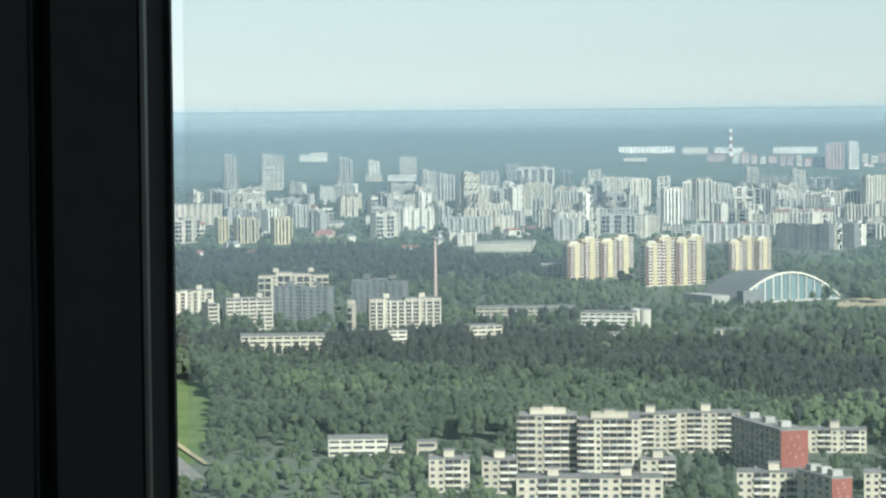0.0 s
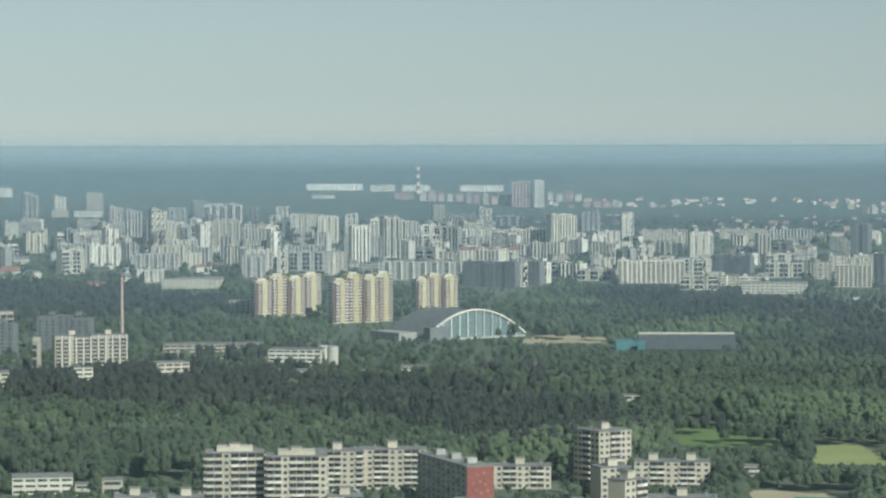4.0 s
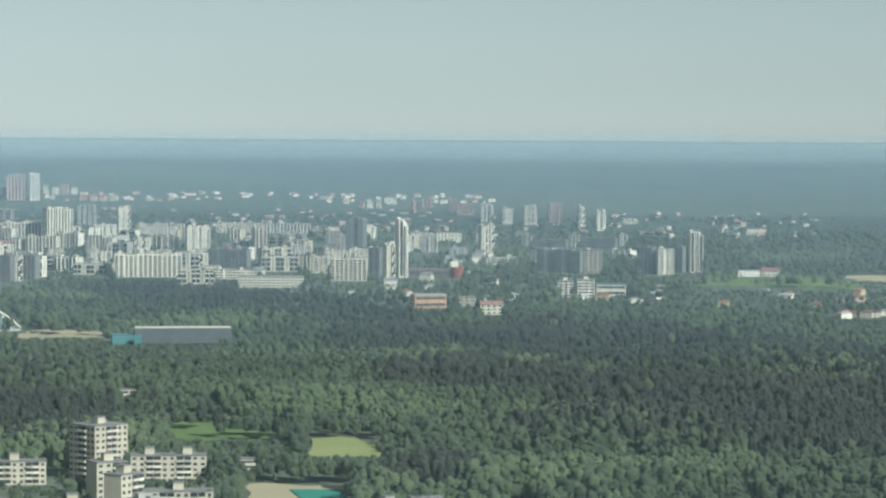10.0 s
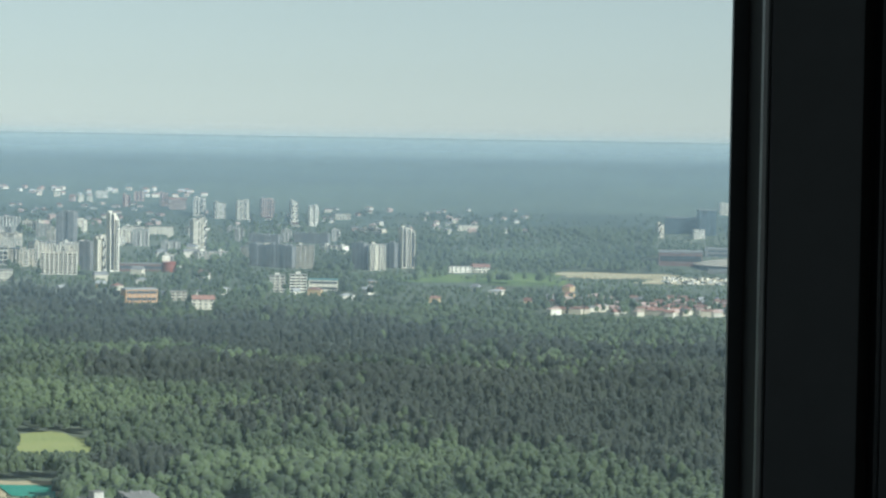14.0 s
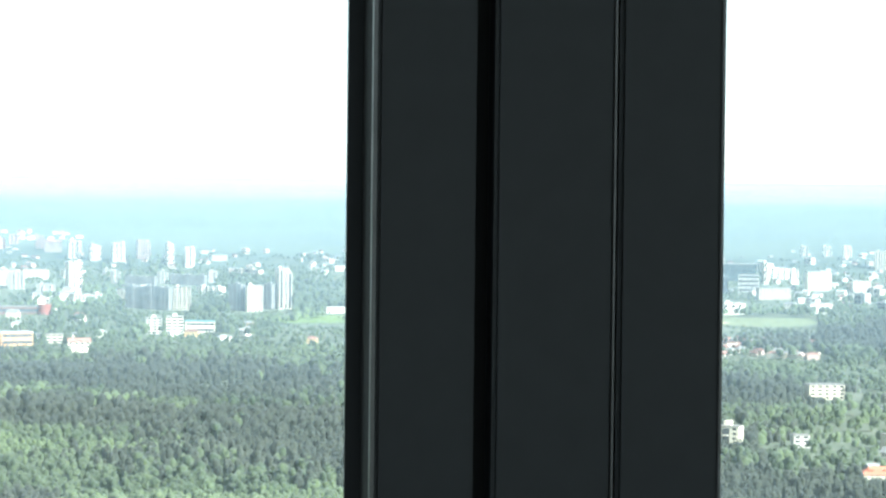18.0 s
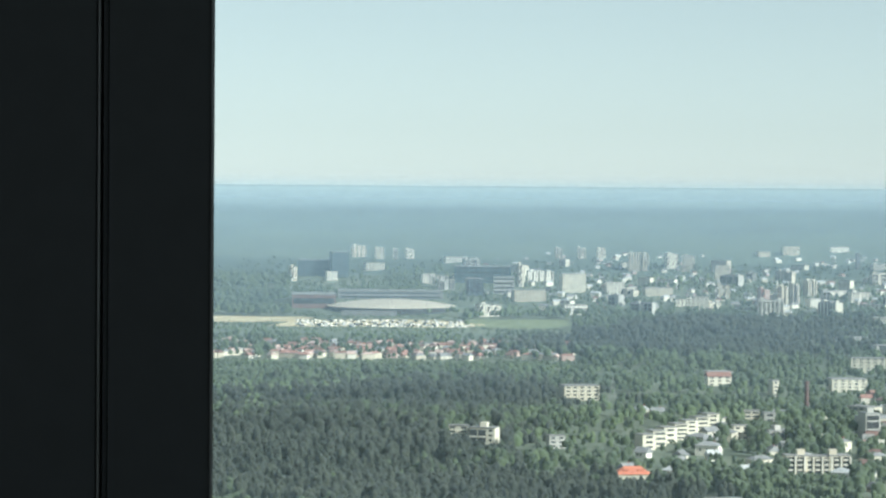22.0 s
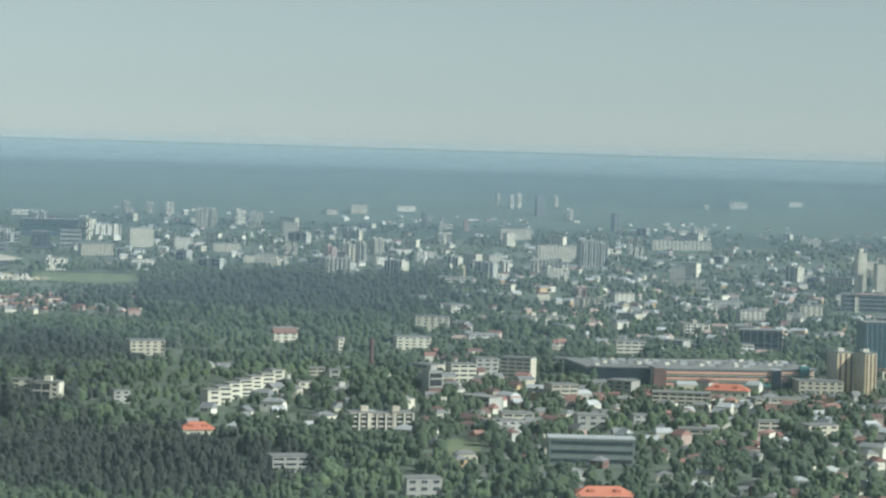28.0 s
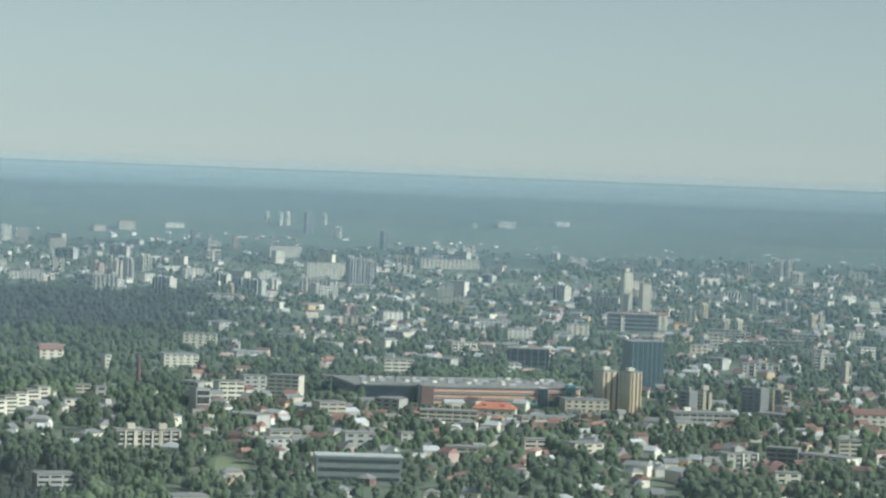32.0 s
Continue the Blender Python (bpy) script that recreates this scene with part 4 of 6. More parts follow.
# ---- the arched sports hall ----
def arched_hall(az, r, chord, rise, length, yaw):
    hall = put("sports_hall", az, r, yaw, "grey vaulted sports hall with a glazed turquoise arched front", "sports hall", front=length / 2, half=chord * 0.62)
    n, wall = 24, 3.0

    def curve(i, extra=0.0):
        u = -1 + 2 * i / n
        return u * (chord / 2 + extra), wall + (rise + extra) * (1 - u * u)
    v, f = [], []
    for y in (-length / 2, length / 2):
        for i in range(n + 1):
            x, z = curve(i)
            v.append((x, y, z))
    for i in range(n):
        f.append((i, i + 1, n + 2 + i, n + 1 + i))
    f.append(tuple(range(n, -1, -1)) )
    f.append(tuple(range(n + 1, 2 * n + 2)))
    part("vault_roof", mesh("vault_roof", v, f, M["slate"]), hall, label="grey sheet-metal vault roof")
    rim_v, rim_f = [], []
    for i in range(n + 1):
        for extra, y in ((0.2, -2.2), (1.5, -2.2), (1.5, 0.6), (0.2, 0.6)):
            x, z = curve(i, extra)
            rim_v.append((x, y - length / 2, z))
    for i in range(n):
        for j in range(4):
            q = (j + 1) % 4
            rim_f.append((4 * i + j, 4 * i + q, 4 * i + 4 + q, 4 * i + 4 + j))
    part("arch_rim", mesh("arch_rim", rim_v, rim_f, M["white"]), hall, label="white concrete arch rim")
    for i in range(1, n):
        x0, z0 = curve(i - 0.5)
        x1, z1 = curve(i + 0.5)
        top = min(z0, z1) - 0.2
        part("glass_pane", boxes("glass_pane", [((x0 + x1) / 2, -length / 2 - 0.3, top / 2, (x1 - x0) * 0.9, 0.3, top)], M["turquoise_glass"]), hall)
        if i % 2 == 0:
            xm, zm = curve(i)
            part("glazing_rib", boxes("glazing_rib", [(xm, -length / 2 - 0.9, zm / 2, 0.9, 0.9, zm)], M["white"]), hall)
    part("plinth", boxes("plinth", [(0, 0, 0.6, chord + 3, length + 2, 2.4)], M["grey"]), hall)
    part("annex", boxes("annex", [(-chord * 0.43, -length / 2 - 5, 5.0, 19, 10, 13)], M["dark"]), hall, label="dark annex beside the glazed front")
    part("side_wing", boxes("side_wing", [(-chord / 2 - 8, 6, 3.0, 18, length * 0.7, 7.0)], M["grey"]), hall)


arched_hall(6.98, 2400, 100, 21, 66, 34)

hall = put("sports_hall", 11.05, 2262, 3, "long low hall with grey sloping roof and turquoise ends", "hall", front=20, half=54)
part("wall", boxes("wall", [(6, 1, 1.0, 80, 38, 4)], M["glass_dark"]), hall)
roof_v = [(-30, -21, 2.6), (48, -21, 2.6), (48, 0, 13.4), (-30, 0, 13.4), (-30, 21, 7.6), (48, 21, 7.6), (-30, -21, 2.0), (48, -21, 2.0), (48, 21, 7.0), (-30, 21, 7.0)]
part("roof", mesh("roof", roof_v, [(0, 1, 2, 3), (3, 2, 5, 4), (0, 3, 4, 9, 6), (1, 7, 8, 5, 2), (0, 6, 7, 1), (4, 5, 8, 9)], M["hall_roof"]), hall, label="grey sheet roof sloping to the front")
part("ridge_light", boxes("ridge_light", [(9, 3, 13.6, 77, 7, 1.6)], M["cream"]), hall, label="pale ridge roof light")
part("end_block", boxes("end_block", [(-39, 2, 3.6, 18, 30, 9)], M["turquoise"]), hall, label="turquoise end block")
part("end_block", boxes("end_block", [(-28, -20.5, 4.2, 6, 4, 10)], M["turquoise"]), hall, label="turquoise corner block")
for i in range(9):
    part("window", box_mesh("window", (5.5, 0.4, 2.4), M["window"]), hall, (-18 + i * 7.6, -18.2, 1.6))


# ---- round things: chimneys, tank ----
def drum(name, radius, z0, z1, material, top=None, sides=20):
    top = radius if top is None else top
    v = [(radius * math.cos(2 * math.pi * j / sides), radius * math.sin(2 * math.pi * j / sides), z0) for j in range(sides)]
    v += [(top * math.cos(2 * math.pi * j / sides), top * math.sin(2 * math.pi * j / sides), z1) for j in range(sides)]
    f = [(j, (j + 1) % sides, sides + (j + 1) % sides, sides + j) for j in range(sides)]
    f += [tuple(range(sides - 1, -1, -1)), tuple(range(sides, 2 * sides))]
    return mesh(name, v, f, material)


chimney = put("chimney", 5.82, 3872, 0, "tall red and white banded chimney of a heating plant", "chimney")
for i in range(8):
    part("band", drum("band", 2.6 - 0.12 * i, 42 * i / 8, 42 * (i + 1) / 8, M["white"] if i % 2 else M["red"], 2.6 - 0.12 * (i + 1)), chimney)
chimney = put("chimney", -0.17, 2468, 0, "slender brown chimney among panel blocks", "chimney")
part("stack", drum("stack", 1.5, 0, 51, M["rose"], 1.0), chimney)
part("rim", drum("rim", 1.5, 50, 51.6, M["brown"], 1.5), chimney)
chimney = put("chimney", 37.13, 2143, 0, "red brick factory chimney among trees", "chimney")
part("stack", drum("stack", 1.9, 0, 20.5, M["brown"], 1.5), chimney)
part("rim", drum("rim", 1.9, 19.8, 20.8, M["brown"], 1.9), chimney)
tank = put("water_tank", 4.08, 2126, 0, "white cylindrical water tank beside low buildings", "tank")
part("shell", drum("shell", 4.3, 0, 14.6, M["white"]), tank)
part("lid", drum("lid", 4.5, 14.6, 15.2, M["tin"], 3.2), tank)
tank = put("water_tank", 3.89, 2200, 0, "white round tank behind the water tank", "tank")
part("shell", drum("shell", 3.9, 0, 10.0, M["white"]), tank)
part("lid", drum("lid", 4.1, 10.0, 10.6, M["tin"], 2.9), tank)


# ---- arena, halls and offices ----
arena = put("arena", 28.72, 3068, 0, "wide round arena with a pale flat dome and dark wall", "arena", front=66, half=80)
part("drum_wall", drum("drum_wall", 70, -1, 7, M["loggia"], 71, 48), arena, label="dark glazed arena wall")
part("dome_roof", drum("dome_roof", 72, 7, 8, M["arena_roof"], 70, 48), arena, label="pale sheet roof edge")
dome_v, dome_f = [], []
for i in range(7):
    q = i / 6
    for j in range(48):
        a = 2 * math.pi * j / 48
        dome_v.append((70 * (1 - q) * math.cos(a), 70 * (1 - q) * math.sin(a), 8 + 6.5 * (1 - (1 - q) ** 2)))
for i in range(6):
    for j in range(48):
        dome_f.append((48 * i + j, 48 * i + (j + 1) % 48, 48 * i + 48 + (j + 1) % 48, 48 * i + 48 + j))
part("dome", mesh("dome", dome_v, dome_f, M["arena_roof"]), arena, label="pale flat dome of the roof")
part("entrance", boxes("entrance", [(-24, -72, 2, 60, 10, 5)], M["dark"]), arena)


def plain_hall(name, az, r, w, d, h, yaw, wall, roof, label, category, bands=0, ribs=0):
    k = scale_at(r)
    home = put(name, az, r, yaw, label, category, front=d / 2, half=w / 2 + 2)
    part("body", boxes("body", [(0, 0, h / 2 - 1, w, d, h + 2)], M[wall]), home)
    part("roof", boxes("roof", [(0, 0, h + 0.4, w + 0.8, d + 0.8, 0.8)], M[roof]), home)
    for i in range(bands):
        part("window_band", boxes("window_band", [(0, -d / 2, h * (i + 0.55) / bands, w * 0.94, 0.4, h / bands * 0.4)], M["window"]), home)
    for i in range(ribs):
        part("rib", boxes("rib", [((i + 0.5) * w / ribs - w / 2, -d / 2 - 0.15, h / 2, 0.5 * k, 0.5, h)], M["dark"]), home)
    return home


plain_hall("shopping_centre", 27.15, 3130, 48, 60, 15, 0, "brown", "roof", "dark brown cladded shopping hall beside the arena", "shopping centre", 1)
plain_hall("shopping_centre", 28.7, 3230, 120, 40, 9, 0, "dark", "roof", "long grey shopping hall behind the arena", "shopping centre", 2)
plain_hall("office_block", 27.2, 3463, 46, 16, 20, 0, "glass_blue", "roof", "long blue glass office block", "office", 4, 8)
plain_hall("office_tower", 27.68, 3450, 21, 16, 31, 12, "glass_blue", "roof", "blue glass office tower beside a long block", "office", 7, 4)
plain_hall("office_block", 30.57, 3404, 68, 18, 20, 0, "glass_blue", "roof", "wide dark blue glass office block", "office", 4, 10)
plain_hall("office_block", 30.42, 3268, 19, 16, 20, 8, "glass_dark", "roof", "black glass office cube", "office", 4, 3)
plain_hall("office_block", 31.0, 3290, 24, 14, 20, 0, "grey", "roof", "grey office block behind the arena", "office", 4, 3)
plain_hall("office_tower", 47.41, 2256, 28, 22, 39, 18, "glass_blue", "roof", "dark blue-green glass office tower", "office", 0, 7)
plain_hall("office_block", 45.0, 2433, 36, 22, 17, 0, "glass_dark", "roof", "black glass office block with flat roof", "office", 4, 6)
plain_hall("office_block", 47.08, 2868, 52, 24, 17, 0, "dark", "roof", "dark grey block at the foot of twin towers", "office", 4, 6)
tower_a = plain_hall("apartment_tower", 46.97, 3018, 9.5, 10, 47, 25, "cream", "roof", "slim pale twin tower, the taller one", "tower", 0, 3)
part("lift_housing", boxes("lift_housing", [(0, 0, 49.5, 4, 4, 4)], M["cream"]), tower_a)
plain_hall("apartment_tower", 47.35, 3003, 9.5, 10, 37, 25, "cream", "roof", "slim pale twin tower, the shorter one", "tower", 0, 3)
plain_hall("school", 41.67, 1500, 46, 16, 14, 4, "sage", "tin", "long greenish grey school with a pale roof", "school", 3, 0)
plain_hall("school", 16.26, 2663, 31, 16, 12.5, 18, "orange_wall", "tin", "orange and cream school with tall window bays", "school", 2, 7)
factory = plain_hall("factory", 16.3, 2985, 56, 19, 8, 0, "brown", "roof", "long brown brick factory with a red round end", "factory", 1)
part("round_end", drum("round_end", 7, 0, 11, M["red"], 7, 24), factory, (26, -8, 0), label="red brick round end")
part("roof_tower", boxes("roof_tower", [(23, -6, 14, 8, 6, 6)], M["white"]), factory, label="white roof tower")
part("white_store", boxes("white_store", [(40, -8, 3, 11, 10, 6.5)], M["white"]), factory)
plain_hall("hall", 19.92, 2806, 29, 18, 11, 0, "cream", "turquoise", "cream hall with a pale green sheet roof", "hall", 2, 5)

# ---- shopping centre with salmon bands ----
mall = put("shopping_centre", 44.5, 2030, 16, "long shopping centre with salmon and cream bands and glass bays", "shopping centre", front=45, half=100)
part("body", boxes("body", [(-14, 0, 6.5, 88, 88, 15)], M["cream"]), mall)
part("side_body", boxes("side_body", [(48, 10, 6.0, 36, 66, 14)], M["cream"]), mall)
part("dark_wing", boxes("dark_wing", [(-82, 8, 6.5, 47, 74, 14)], M["glass_dark"]), mall, label="dark glazed wing")
part("roof", boxes("roof", [(-14, 0, 14.5, 89, 89, 1.0)], M["asphalt"]), mall, label="pale roof parking deck")
part("roof", boxes("roof", [(-82, 8, 14.0, 48, 75, 1.0)], M["asphalt"]), mall)
part("roof", boxes("roof", [(48, 10, 13.5, 37, 67, 1.0)], M["asphalt"]), mall)
for i in range(3):
    part("band", boxes("band", [(-12, -44.4, 3.4 + i * 4.2, 78, 0.9, 1.5)], M["salmon"]), mall, label="salmon cladding band")
    part("window_band", boxes("window_band", [(-12, -44.2, 5.0 + i * 4.2, 78, 0.6, 0.9)], M["window"]), mall)
    part("band", boxes("band", [(50, -23.4, 3.0 + i * 4.0, 30, 0.9, 1.4)], M["salmon"]), mall, label="salmon cladding band")
    part("window_band", boxes("window_band", [(50, -23.2, 4.6 + i * 4.0, 30, 0.6, 0.9)], M["window"]), mall)
part("end_wall", boxes("end_wall", [(-55, -43.4, 7.0, 9, 3, 15.4)], M["brown"]), mall, label="dark brown cladded corner")
bay = part("glass_bay", boxes("glass_bay", [(31, -40, 7, 6, 14, 15)], M["glass_dark"]), mall, label="dark glass stair bay")
part("bay_roof", boxes("bay_roof", [(31, -40, 14.8, 6.6, 14.6, 0.6)], M["tin"]), bay)
part("glass_bay", boxes("glass_bay", [(58, -24, 8, 6.5, 6, 16)], M["turquoise"]), mall, label="turquoise glass stair bay")
part("canopy", boxes("canopy", [(12, -47, 3.6, 26, 8, 1.0)], M["turquoise"]), mall, label="turquoise entrance canopy")
front = part("shop_front", boxes("shop_front", [(44, -26, 2.4, 24, 5, 5)], M["tin"]), mall, label="pale glazed shop front")
for i in range(6):
    part("pane", boxes("pane", [(34 + i * 4, -28.6, 2.4, 3.2, 0.4, 3.4)], M["glass_blue"]), front)
for i in range(44):
    part("roof_unit", box_mesh("roof_unit", (3 + i % 3, 3, 1.4 + 0.6 * (i % 2)), M[("white", "slate", "tin")[i % 3]]), mall, (-98 + i * 3.7 + (i * 7) % 5, -30 + (i * 29) % 60, 15.6))

# ---- yellow twin residential towers ----
for az, r, w, h, label in ((46.72, 2045, 19, 28.5, "yellow and grey residential tower with vertical stripes"), (47.22, 2038, 13, 29.0, "slim yellow residential tower with vertical stripes")):
    home = put("apartment_tower", az, r, 30, label, "tower", "yellow twin towers", 8, w / 2)
    part("body", boxes("body", [(0, 0, h / 2 - 1, w * 0.72, 15, h + 2)], M["yellow"]), home)
    part("roof", boxes("roof", [(0, 0, h + 0.3, w * 0.72 + 0.6, 15.6, 0.8)], M["roof"]), home)
    part("lift_housing", boxes("lift_housing", [(0, 2, h + 1.6, 5, 5, 2.6)], M["cream"]), home)
    for i in range(3):
        part("loggia_strip", boxes("loggia_strip", [((i - 1) * w * 0.24, -7.5, h / 2, w * 0.09, 0.5, h * 0.96)], M["brown"]), home)
        part("side_strip", boxes("side_strip", [(-w * 0.36, (i - 1) * 4.6, h / 2, 0.5, 2.4, h * 0.96)], M["grey"]), home)


# ---- block of flats with a brick gable ----
def gable_block(az, r, w, d, h, yaw, label):
    home = put("apartment_block", az, r, yaw, label, "apartment block", "blocks with red gables", d / 2, w * 1.4)
    part("body", boxes("body", [(0, 0, h / 2 - 1, w, d, h + 2)], M["grey"]), home)
    part("gable_wall", boxes("gable_wall", [(0, -d / 2 - 0.1, h / 2, w + 0.1, 0.3, h)], M["red"]), home, label="red brick gable wall with pale patches")
    part("roof", boxes("roof", [(0, 0, h + 0.3, w + 0.8, d + 0.6, 0.6)], M["roof"]), home)
    for i in range(3):
        part("lift_housing", boxes("lift_housing", [(0, -d / 2 + d * (i + 0.6) / 3.2, h + 1.7, 4.6, 4.6, 2.8)], M["grey"]), home)
    floors = max(3, round(h / 2.8))
    step = h / floors
    for i in range(int(d / 6.2)):
        y = -d / 2 + 4 + i * 6.2
        for j in range(floors):
            if i % 2:
                part("balcony", box_mesh("balcony", (1.1, 3.6, step * 0.4), M["panel"] if (i + j) % 3 else M["turquoise_glass"]), home, (-w / 2 - 0.5, y, step * (j + 0.2)))
            part("window", box_mesh("window", (0.2, 2.2, step * 0.45), M["window"]), home, (-w / 2, y, step * (j + 0.58)))
    for i in range(9):
        part("patch", box_mesh("patch", (0.45, 0.1, 0.8), M["rose"]), home, (-w * 0.3 + (i * 1.9) % (w * 0.7), -d / 2 - 0.3, h * 0.35 + (i * 3.7) % (h * 0.55)))


gable_block(7.07, 1262, 12.8, 62, 21.5, 22, "nine-storey grey block with a red brick gable among trees")
gable_block(11.06, 1117, 10.5, 38, 19, 24, "grey block with a red brick gable below a taller block")
gable_block(8.02, 1133, 9, 30, 17, 28, "grey block with a small red gable")


# ---- gabled houses ----
def hip(name, w, d, z0, rise, over, material):
    a, b, c = w / 2 + over, d / 2 + over, max(w / 2 - d / 2, 0.3)
    v = [(-a, -b, z0), (a, -b, z0), (a, b, z0), (-a, b, z0), (-c, 0, z0 + rise), (c, 0, z0 + rise)]
    return mesh(name, v, [(0, 1, 5, 4), (1, 2, 5), (2, 3, 4, 5), (3, 0, 4), (0, 3, 2, 1)], material)


HOUSES = {}


def house(az, r, yaw, k, wall, roof, form, label, name="house", group="small houses", detail=True):
    w, d, h, rise = form
    key = (form, wall, roof, round(k, 1), detail)
    if key not in HOUSES:
        k = round(k, 1)
        w, d, h, rise = w * k, d * k, h * k, rise * k
        HOUSES[key] = (box_mesh("wall", (w, d, h + 1), M[wall], (0, 0, h / 2 - 0.5)), (hip if form[0] > 11 else prism)("roof", w, d, h, rise, 0.5 * k, M[roof]),
                       box_mesh("chimney", (0.8 * k, 0.8 * k, 2.2 * k), M["red"]), box_mesh("window", (1.5 * k, 0.15, 1.4 * k), M["window"]))
    walls, top, stack, pane = HOUSES[key]
    k = round(k, 1)
    w, d, h, rise = w * k, d * k, h * k, rise * k
    at = spot(az, r)
    home = thing(name, at, radians(-az + yaw), label, "house", group)
    FOOT.append((at.x, at.y, max(w, d) * 0.55))
    part("wall", walls, home)
    part("roof", top, home)
    if detail:
        if group != "terraced houses by the arena" and int(r) % 2:
            part("chimney", stack, home, (w * 0.22, d * 0.12, h + rise * 0.8))
        for i in range(0 if group != "garden houses" else 2 if w < 11 else 3):
            part("window", pane, home, (w * (-0.28 + 0.3 * i), -d / 2, h * 0.58))
    return home


FORMS = ((9, 7, 4.5, 3.2), (10, 8, 5.8, 2.8), (12, 9, 5.2, 2.6), (8, 7, 3.4, 3.4), (15, 9, 6.5, 2.2))
draw = random.Random(11)
TONES = {"slate": "grey sheet", "tile": "red tiled", "tin": "pale sheet", "roof": "dark felt", "brown": "brown", "rose": "pale red"}
PALE = {"panel": "weathered cream", "white": "white", "cream": "cream", "ochre": "ochre", "grey": "grey", "red": "red brick", "rose": "pale brick", "brown": "brown timber"}


def clear_of(x, y, gap):
    return all((x - a) ** 2 + (y - b) ** 2 > (c + gap) ** 2 for a, b, c in FOOT)


FAR = {}


def far_house(az, r, yaw, k, wall, roof, form):
    w, d, h, rise = (q * k for q in form)
    at = spot(az, r)
    turn = Matrix.Translation(at) @ Matrix.Rotation(radians(-az + yaw), 4, "Z")
    a, b = w / 2, d / 2
    v = [turn @ Vector(p) for p in ((-a, -b, -1), (a, -b, -1), (a, b, -1), (-a, b, -1), (-a, -b, h), (a, -b, h), (a, b, h), (-a, b, h))]
    top = [turn @ Vector(p) for p in ((-a - 0.3, -b - 0.3, h), (a + 0.3, -b - 0.3, h), (a + 0.3, b + 0.3, h), (-a - 0.3, b + 0.3, h), (-a * 0.9, 0, h + rise), (a * 0.9, 0, h + rise))]
    FAR.setdefault(wall, []).append((v, ((0, 1, 5, 4), (1, 2, 6, 5), (2, 3, 7, 6), (3, 0, 4, 7))))
    FAR.setdefault(roof, []).append((top, ((0, 1, 5, 4), (2, 3, 4, 5), (1, 2, 5), (3, 0, 4))))
    FOOT.append((at.x, at.y, max(w, d) * 0.5))


def district(count, a0, a1, r0, r1, walls, roofs, name, group, detail, gap=2.0, big=1.0):
    made = tries = 0
    while made < count and tries < count * 12:
        tries += 1
        az = draw.uniform(a0, a1)
        r = math.sqrt(draw.uniform(r0 * r0, r1 * r1))
        p = spot(az, r)
        k = scale_at(r) * big
        if not clear_of(p.x, p.y, gap + 4 * k) or any(((az - c[0]) / c[2]) ** 2 + ((r - c[1]) / c[3]) ** 2 < 1.1 for c in CLEAR):
            continue
        wall, roof = draw.choice(walls), draw.choice(roofs)
        if not detail:
            far_house(az, r, draw.choice((-50, -20, 15, 40)), max(k, 0.3), wall, roof, draw.choice(FORMS))
            made += 1
            continue
        house(az, r, draw.choice((-60, -35, -15, 10, 25, 40, 70)) + draw.uniform(-6, 6), max(k, 0.3), wall, roof, draw.choice(FORMS),
              f"{PALE[wall]} house with a {TONES[roof]} roof among garden trees", name, group, detail)
        made += 1


# ---- orange-roofed villas ----
for az, r, w, d, h, yaw in ((33.68, 1582, 20, 11, 5.0, 10), (44.35, 1948, 30, 12, 6.0, -5), (42.0, 1312, 30, 14, 6.5, 12)):
    home = put("villa", az, r, yaw, "long pale house with a bright orange tiled roof", "house", "orange-roofed houses", d / 2, w / 2)
    part("wall", boxes("wall", [(0, 0, h / 2 - 0.5, w, d, h + 1)], M["cream"]), home)
    part("roof", hip("roof", w, d, h, 4.2, 0.7, M["orange"]), home, label="bright orange tiled hip roof")
    part("dormer", boxes("dormer", [(w * 0.2, -d * 0.25, h + 1.8, 3.0, 2.6, 2.4)], M["orange"]), home)
    part("dormer", boxes("dormer", [(-w * 0.22, -d * 0.25, h + 1.8, 3.0, 2.6, 2.4)], M["orange"]), home)
    for i in range(5):
        part("window", box_mesh("window", (1.6, 0.2, 1.6), M["window"]), home, (w * (i - 2) * 0.19, -d / 2, h * 0.55))

# ---- row of flats running away up the slope, and a lattice mast ----
for i in range(7):
    block("low_o", 33.9 + i * 0.215, 1790 + i * 25, 9.5, 11, 9.5 + 0.3 * i, 28)
mast = put("lattice_mast", 33.23, 2192, 0, "grey steel lattice mast among trees", "mast")
for sx in (-1, 1):
    for sy in (-1, 1):
        leg = boxes("leg", [(0, 0, 0, 0.35, 0.35, 18.8)], M["slate"])
        ob = part("leg", leg, mast, (sx * 1.4, sy * 1.4, 9.2))
        ob.rotation_euler = (sy * 0.13, -sx * 0.13, 0)
for i in range(6):
    z = 1.5 + i * 3.0
    q = 2.6 - i * 0.42
    part("brace", boxes("brace", [(0, -q / 2, z, q, 0.2, 0.25), (0, q / 2, z, q, 0.2, 0.25), (-q / 2, 0, z, 0.2, q, 0.25), (q / 2, 0, z, 0.2, q, 0.25)], M["slate"]), mast)

